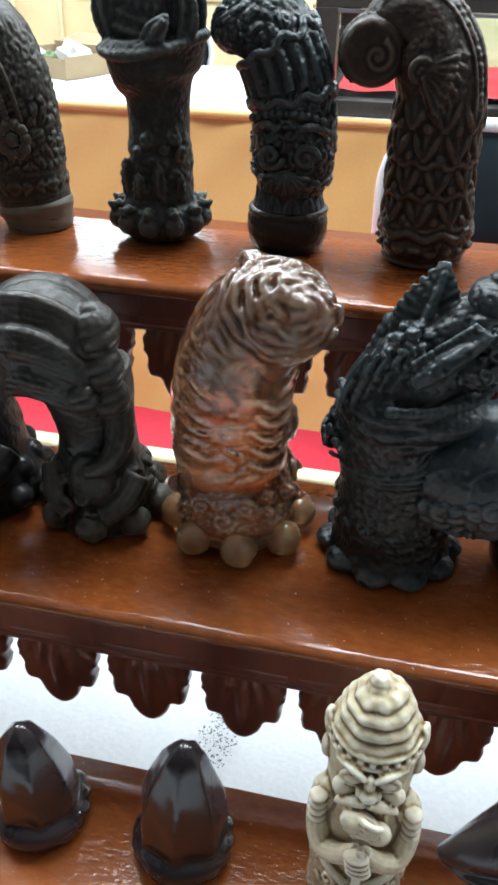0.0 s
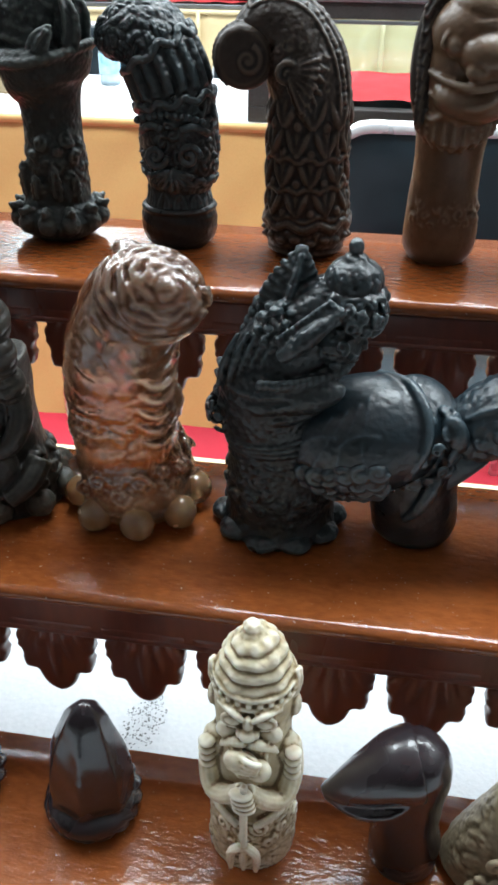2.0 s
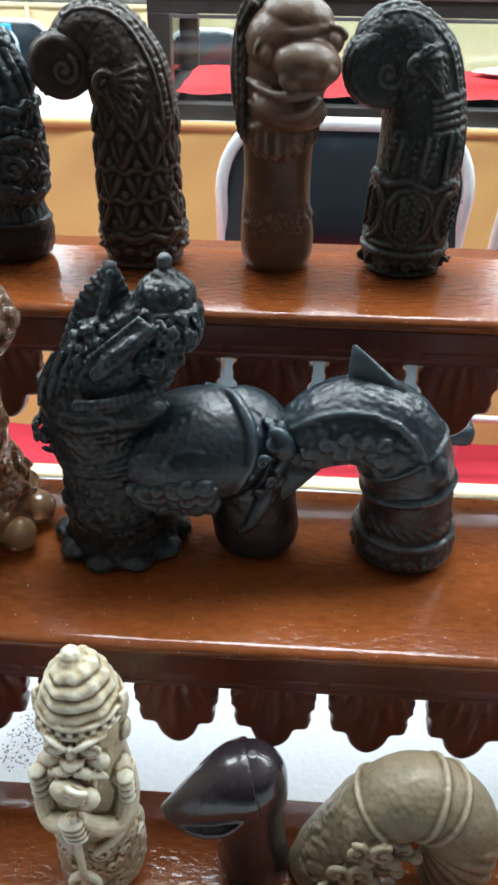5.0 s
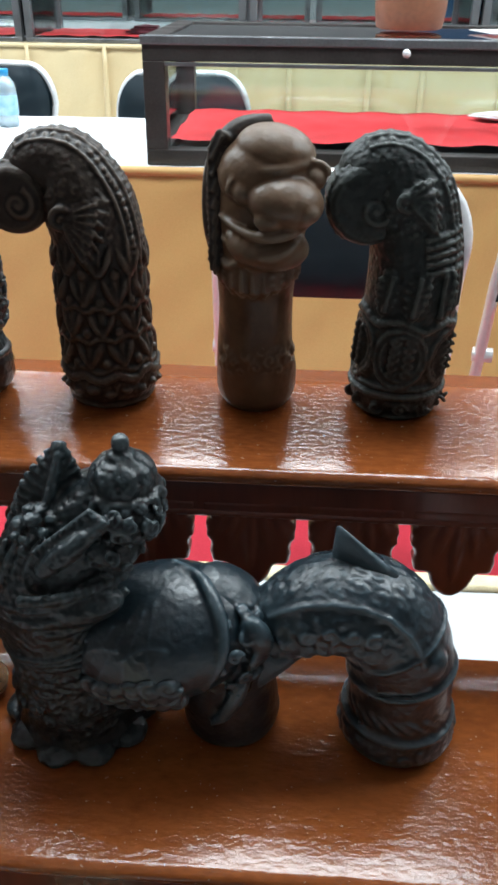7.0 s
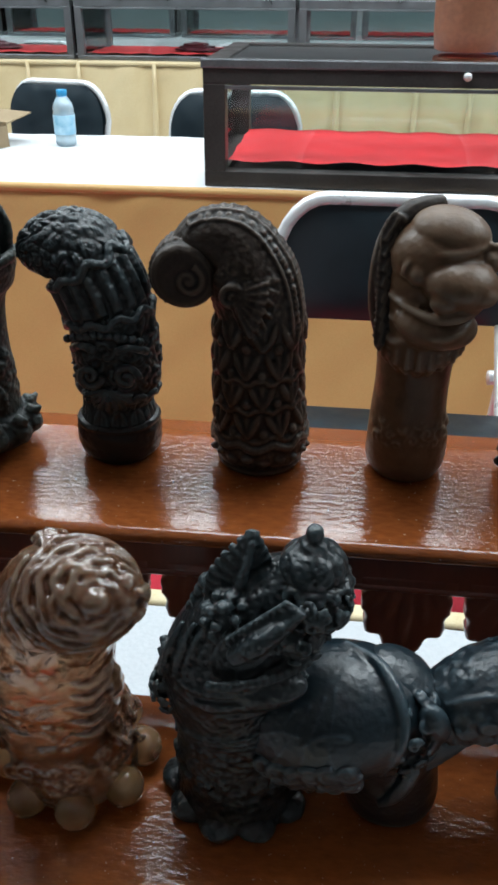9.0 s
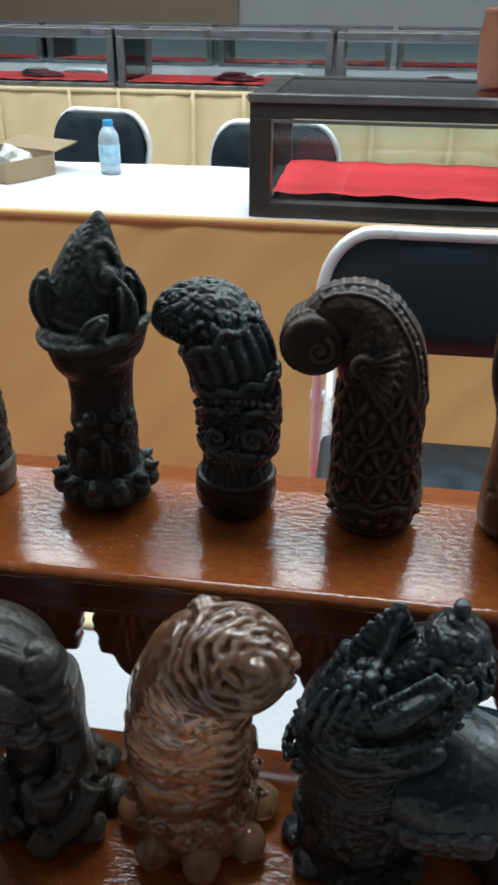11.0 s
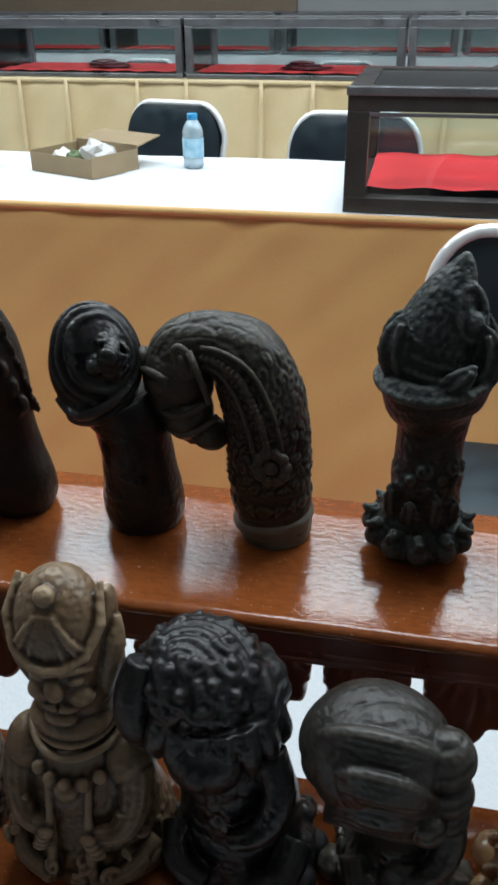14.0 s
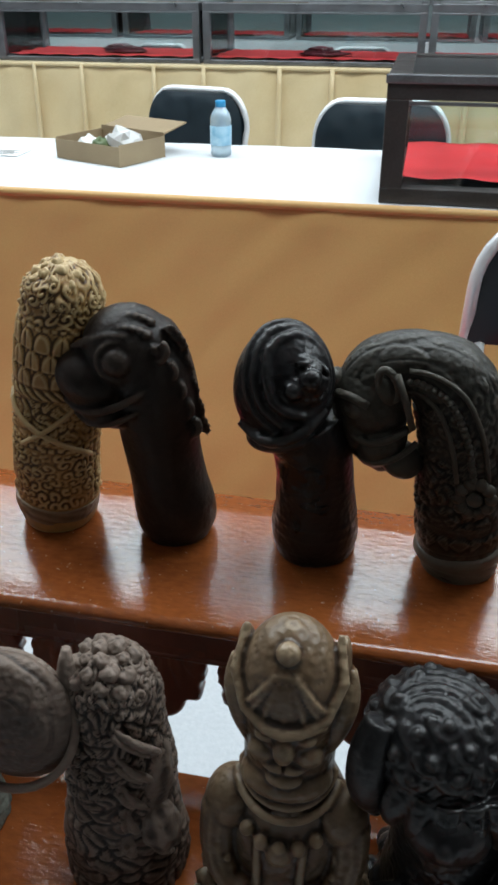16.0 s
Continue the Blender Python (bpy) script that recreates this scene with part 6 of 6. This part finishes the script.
# the raised rim, and the leaf veins
shell.tube([on_shell(60, 62, 0.2), on_shell(0, 56, 0.8), on_shell(-24, 44, 1.0), on_shell(-38, 22, 1.0), on_shell(-50, -4, 0.8), on_shell(-62, -30, 0.0)], [0.001, 0.0022, 0.0026, 0.0024, 0.0020, 0.001], 12)
for k in range(4):
    shell.tube([on_shell(-70 - 14 * k, 62 - 5 * k, -0.1), on_shell(-82 - 13 * k, 40 - 5 * k, 0.1), on_shell(-90 - 15 * k, 16 - 4 * k, 0.1), on_shell(-88 - 19 * k, -4, -0.1)], mm(0.7), 7)
for k in range(3):
    shell.tube([on_shell(-76 - 30 * k, 24 + 4 * k, 0.0), on_shell(-92 - 30 * k, 30, 0.1), on_shell(-104 - 30 * k, 20, 0.0)], mm(0.6), 7)
fringe = Clay()
for k in range(40):
    row, j = divmod(k, 10)
    p = [1000 * q for q in on_shell(-82 - 10.5 * j - 3 * (row % 2), -8 - 12 * row - 6 * (j / 10), 0.4)]
    size = 4.0 - 0.3 * row
    fringe.tube(curl_path(p[0], p[1], p[2], size, 1.5, 1 if k % 2 else -1, 1.3 * k), [0.0013 + 0.0005 * i / 60 for i in range(60)], 7)
    fringe.blob(tuple(q / 1000 for q in p), mm(1.7, 1.7, 1.7), None, 9)
    fringe.blob(on_shell(-80 - 10.5 * j, -8 - 12 * row, -1.6), mm(3.6, 3.2, 3.6), None, 9)
carved("shell", shell, BLUE_BLACK, shelled, "smooth polished shell with raised veins")
carved("curl_fringe", fringe, BLUE_BLACK, shelled, "fringe of small carved curls", 0.0006)

c = turned(Clay(), [(0, 0, 16.5), (0, 4, 20.1), (-0, 20, 18.4), (-1, 38, 18.2), (-5, 52, 18.4), (-15, 63, 18.0), (-27, 64, 17.2), (-39, 58, 15.2), (-49, 48, 10.5), (-54, 39, 3.0)], 0.004,
           ((0.0, 0.13, "curl", 5.0, 2.4), (0.13, 0.15, "ring", 3, 1.8), (0.16, 0.22, "swirl", 5, 1.2), (0.30, 0.34, "ring", 4, 1.6), (0.46, 0.72, "curl", 4.4, 1.5), (0.72, 0.95, "leaf", 4.6, 1.7)), 230, 190)
FINNED = [(0, 0, 16.5), (0, 4, 20.1), (-0, 20, 18.4), (-1, 38, 18.2), (-5, 52, 18.4), (-15, 63, 18.0), (-27, 64, 17.2), (-39, 58, 15.2), (-49, 48, 10.5), (-54, 39, 3.0)]
for share, thick in ((0.13, 1.2), (0.32, 1.4), (0.45, 1.0)):
    belt(c, FINNED, 0.004, share, thick)
c.tube([mm(-36, -15, 66), mm(-22, -18, 60), mm(-10, -19, 58), mm(-6, -18, 46)], mm(1.6), 8)
for d in (-128, -66):
    c.tube([skin_point(FINNED, 0.004, 0.42 + 0.05 * k, d + 3 * k, 0.2) for k in range(9)], mm(1.1), 8)
for k in range(12):
    p = [1000 * q for q in skin_point(FINNED, 0.004, 0.54 + 0.03 * k, -96 + 9 * (1 if k % 2 else -1), 0.3)]
    c.tube(curl_path(p[0], p[1], p[2], 3.4, 1.5, 1 if k % 2 else -1, k), mm(0.75), 7)
c.blob(mm(4, -13, 50), mm(8, 6, 8), None, 18)
finned = hilt("finned_hilt", "blue black engraved hilt arched with pointed fins", (0.163, MID_Y, MID), c, BLUE_BLACK)
part("fin", Clay().tube([mm(-17, -1, 74), mm(-22, -1, 84), mm(-27, -1, 95)], [0.0125, 0.0075, 0.0008], 12, squash=0.3), BLUE_BLACK, finned, "smooth pointed fin")
part("fin", Clay().tube([mm(-45, -8, 50), mm(-53, -11, 38), mm(-59, -13, 26)], [0.0100, 0.0070, 0.0008], 12, squash=0.4), BLUE_BLACK, finned, "smooth pointed fin")

c = turned(Clay(), [(0, 0, 16), (0, 10, 17), (-4, 30, 16), (-14, 44, 15), (-26, 44, 14), (-34, 40, 11), (-38, 38, 4)], 0.06, ((0.2, 0.5, "curl", 6, 1.6),), 120, 110)
c.blob(mm(-30, -34, 32), mm(12, 12, 15), (0, 20, 0), 26)
hilt("smooth_hilt", "tan brown wooden hilt leaning over the shelf edge", (0.244, 0.272, MID), c, TAN_WOOD)

# --- bottom shelf ---
def faceted(x, rows, lean, label, twist):
    c = turned(Clay(), rows, lean, (), 120, 140, 0.92, twist, 7)
    c.blob(mm(0, -2, 8), mm(18.5, 18, 9), None, 24)
    ob = hilt("faceted_stone_hilt", label, (x, LOW_Y, LOW), c, SMOKY, voxel=0.0009)
    base = turned(Clay(), [(0, 0, 15), (0, 3, 17.5), (0, 10, 17.8), (0, 12, 16)], 0, ((0.1, 0.9, "swirl", 8, 2.0),), 50, 100)
    part("foot", base, SMOKY, ob, "carved dark stone foot")


faceted(-0.0775, [(0, 0, 16.4), (0, 16, 17.0), (0, 33, 15.2), (0, 46, 10.8), (0, 55, 6.0), (0, 59, 2.0)], 0.006, "polished smoky stone hilt with faceted sides", 0.2)
faceted(-0.018, [(0, 0, 16.6), (0, 15, 17.4), (1, 36, 16.0), (2, 52, 11.3), (3, 65, 5.0), (3, 68, 2.0)], 0.006, "polished dark brown stone hilt with faceted sides", 0.6)

c = turned(Clay(), [(0, 0, 17.0), (0, 14, 16.4), (0, 32, 15.6), (0, 54, 15.2), (0, 64, 13.8), (0, 78, 14.0), (0, 90, 13.6), (0, 97, 12.0), (0, 107, 8.2), (-1, 114, 2.6)], 0.0,
           ((0.0, 0.26, "leaf", 7, 2.0), (0.80, 0.99, "coil", 4.6, 2.2)), 200, 160)
for z, q in ((93.5, 13.8), (89.8, 14.4)):
    c.tube([mm(q * math.cos(a), q * math.sin(a), z) for a in np.linspace(0, 2 * math.pi, 40, endpoint=False)], mm(1.0), 8, True)
for k in range(24):
    a = 2 * math.pi * k / 24
    c.blob(mm(14.2 * math.cos(a), 14.2 * math.sin(a), 91.6), mm(1.1, 1.1, 1.2), None, 8)
for q in (-1, 1):
    c.blob(mm(q * 14.0, 0, 90), mm(2.4, 3.8, 7), (0, q * 8, 0), 16, 0.06)
    c.blob(mm(q * 14.5, -1, 80), mm(2.2, 3.2, 5), None, 14)
    c.tube([mm(q * 13, -4, 64), mm(q * 15.2, -7, 53), mm(q * 13, -13, 43), mm(q * 7, -18, 47), mm(q * 1, -21, 56)], [0.0046, 0.0046, 0.0042, 0.0034, 0.0028], 12)
    c.blob(mm(q * 12.5, -5, 62), mm(5.0, 5.6, 6.4), None, 16, 0.05)
    # eyes, brows, cheeks, moustache
    c.blob(mm(q * 5.4, -13.4, 84.0), mm(3.4, 2.6, 2.5), None, 16)
    c.tube([mm(q * 5.4 + 3.9 * math.cos(a), -14.6 + 0.6 * abs(math.cos(a)), 84 + 3.0 * math.sin(a)) for a in np.linspace(0, 2 * math.pi, 20, endpoint=False)], mm(0.65), 7, True)
    c.tube([mm(q * 1.6, -16.4, 86.6), mm(q * 5, -15.8, 89.2), mm(q * 11, -11.0, 88.4)], [0.0010, 0.0015, 0.0007], 8)
    c.blob(mm(q * 7.6, -12.6, 77.0), mm(4.0, 3.0, 3.4), None, 14)
    c.tube([mm(q * 0.6, -17.4, 77), mm(q * 4.6, -17, 76), mm(q * 8.6, -14, 71.5), mm(q * 10, -12, 67)], [0.0018, 0.0020, 0.0016, 0.0006], 8)
    for k in range(4):
        c.blob(mm(q * 15.4, -10.5, 66 - 3.6 * k), mm(3.2, 3.0, 1.7), None, 10)
    c.tube([mm(q * 15, -4, 40), mm(q * 12, -13, 34), mm(q * 3, -18, 30)], mm(1.4, 1.8, 1.4), 8)
c.blob(mm(0, -15.8, 84), mm(1.8, 2.0, 4.0), None, 14)
c.blob(mm(0, -17.2, 80.5), mm(3.0, 2.6, 2.2), None, 14)
for q in (-1, 1):
    c.blob(mm(q * 2.6, -16.2, 80), mm(1.6, 1.6, 1.5), None, 10)
# the cupped hands before the mouth, and the hands on the staff
c.blob(mm(-1.5, -20, 70), mm(6.4, 3.6, 4.6), (0, 20, 0), 20)
c.blob(mm(4.5, -19.5, 66), mm(4.4, 3.4, 4.4), None, 18)
for k in range(4):
    c.tube([mm(-6 + 1.2 * k, -20.5, 68 + 1.9 * k), mm(-1 + 1.0 * k, -23.4, 69 + 1.7 * k), mm(4 + 0.5 * k, -22, 68 + 1.4 * k)], mm(1.2), 7)
    c.blob(mm(-1.0 + 0.4 * k, -24, 58 - 2.5 * k), mm(4.4, 2.8, 1.5), None, 10)
c.blob(mm(-1, 0, 113.5), mm(3.4, 3.4, 2.6), None, 16, 0.06)
curls(c, (0, 0, 20), (16.2, 16.2, 22), 60, 2.8, -0.8, 9)
for k in range(9):
    c.tube([mm(-6.4 + 1.6 * k, -14.8, 72), mm(-6.4 + 1.6 * k, -16.6, 66), mm(-2.4 + 0.6 * k, -17.4, 58)], mm(0.9), 7)
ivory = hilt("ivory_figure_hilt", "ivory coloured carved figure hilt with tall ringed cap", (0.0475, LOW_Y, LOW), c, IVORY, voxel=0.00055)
t = Clay().tube([mm(0, -23.5, 62), mm(0, -23.5, 42), mm(0, -22.5, 24)], mm(1.5), 10)
for q in (-1, 0, 1):
    t.tube([mm(0, -22.5, 25), mm(q * 4.5, -22.5, 22), mm(q * 5, -22.5, 16), mm(q * 4.6, -22.5, 10)], [0.0018, 0.0018, 0.0018, 0.0009], 8)
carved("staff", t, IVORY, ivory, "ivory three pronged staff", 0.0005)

c = turned(Clay(), [(-3, 0, 13.0), (-3, 10, 13.6), (-4, 24, 12.6), (-4, 40, 12.4), (-4, 54, 13.0), (-4, 62, 12.0), (-4, 69, 7.5), (-4, 72, 2.0)], 0.004, ((0.05, 0.22, "curl", 7, 1.0),), 110, 110)
cap = Clay().tube([mm(-36, -5, 40), mm(-28, -6, 45), mm(-18, -5, 51.5), mm(-8, -3, 58), mm(-3, -2, 59)], [0.0018, 0.0068, 0.0108, 0.0140, 0.0136], 40)
cap.tube([mm(-35, -6, 38.5), mm(-24, -13, 40), mm(-12, -16, 46), mm(-4, -14, 54)], [0.0014, 0.0026, 0.0026, 0.0012], 12)
capped = hilt("cap_headed_hilt", "polished smoky black hilt with slanted cap head", (0.110, LOW_Y, LOW), c, SMOKY, voxel=0.0008)
part("cap", fuse(cap, "cap", SMOKY, 0.0008, 6), SMOKY, capped, "slanted pointed cap")

BONE = [(-12, 0, 12.5), (-12, 18, 13.5), (-14, 36, 14.5), (-21, 49, 14.5), (-32, 54, 14.5), (-43, 46, 14), (-51, 30, 14), (-59, 10, 14), (-63, 0, 13)]
c = turned(Clay(), BONE, 0.004, ((0.05, 0.30, "swirl", 9, 1.2), (0.62, 0.95, "leaf", 7.0, 1.6)), 190, 150, 1.0)
for share in (0.42, 0.46, 0.60):
    belt(c, BONE, 0.004, share, 1.1)
for k in range(9):
    p = [1000 * q for q in skin_point(BONE, 0.004, 0.60 + 0.04 * k, -100 + 30 * ((k % 3) - 1), 1.0)]
    c.tube(curl_path(p[0], p[1] - 1.5, p[2], 5.0, 1.4, 1 if k % 2 else -1, k), mm(1.3), 8)
    c.blob(mm(p[0] + 4, p[1] - 1.5, p[2] - 4), mm(3.0, 2.4, 2.6), (0, 35, 0), 10)
hilt("arched_bone_hilt", "beige carved bone hilt arched with scrollwork", (0.196, LOW_Y, LOW), c, BEIGE_CARVED)
c = turned(Clay(), [(0, 0, 15), (0, 20, 15), (1, 34, 13), (1, 44, 5)], 0.0, ((0.1, 0.9, "leaf", 6, 1.6),), 80, 90)
hilt("short_hilt", "brown carved wooden hilt on the lowest shelf", (0.248, LOW_Y, LOW), c, TAN_WOOD)
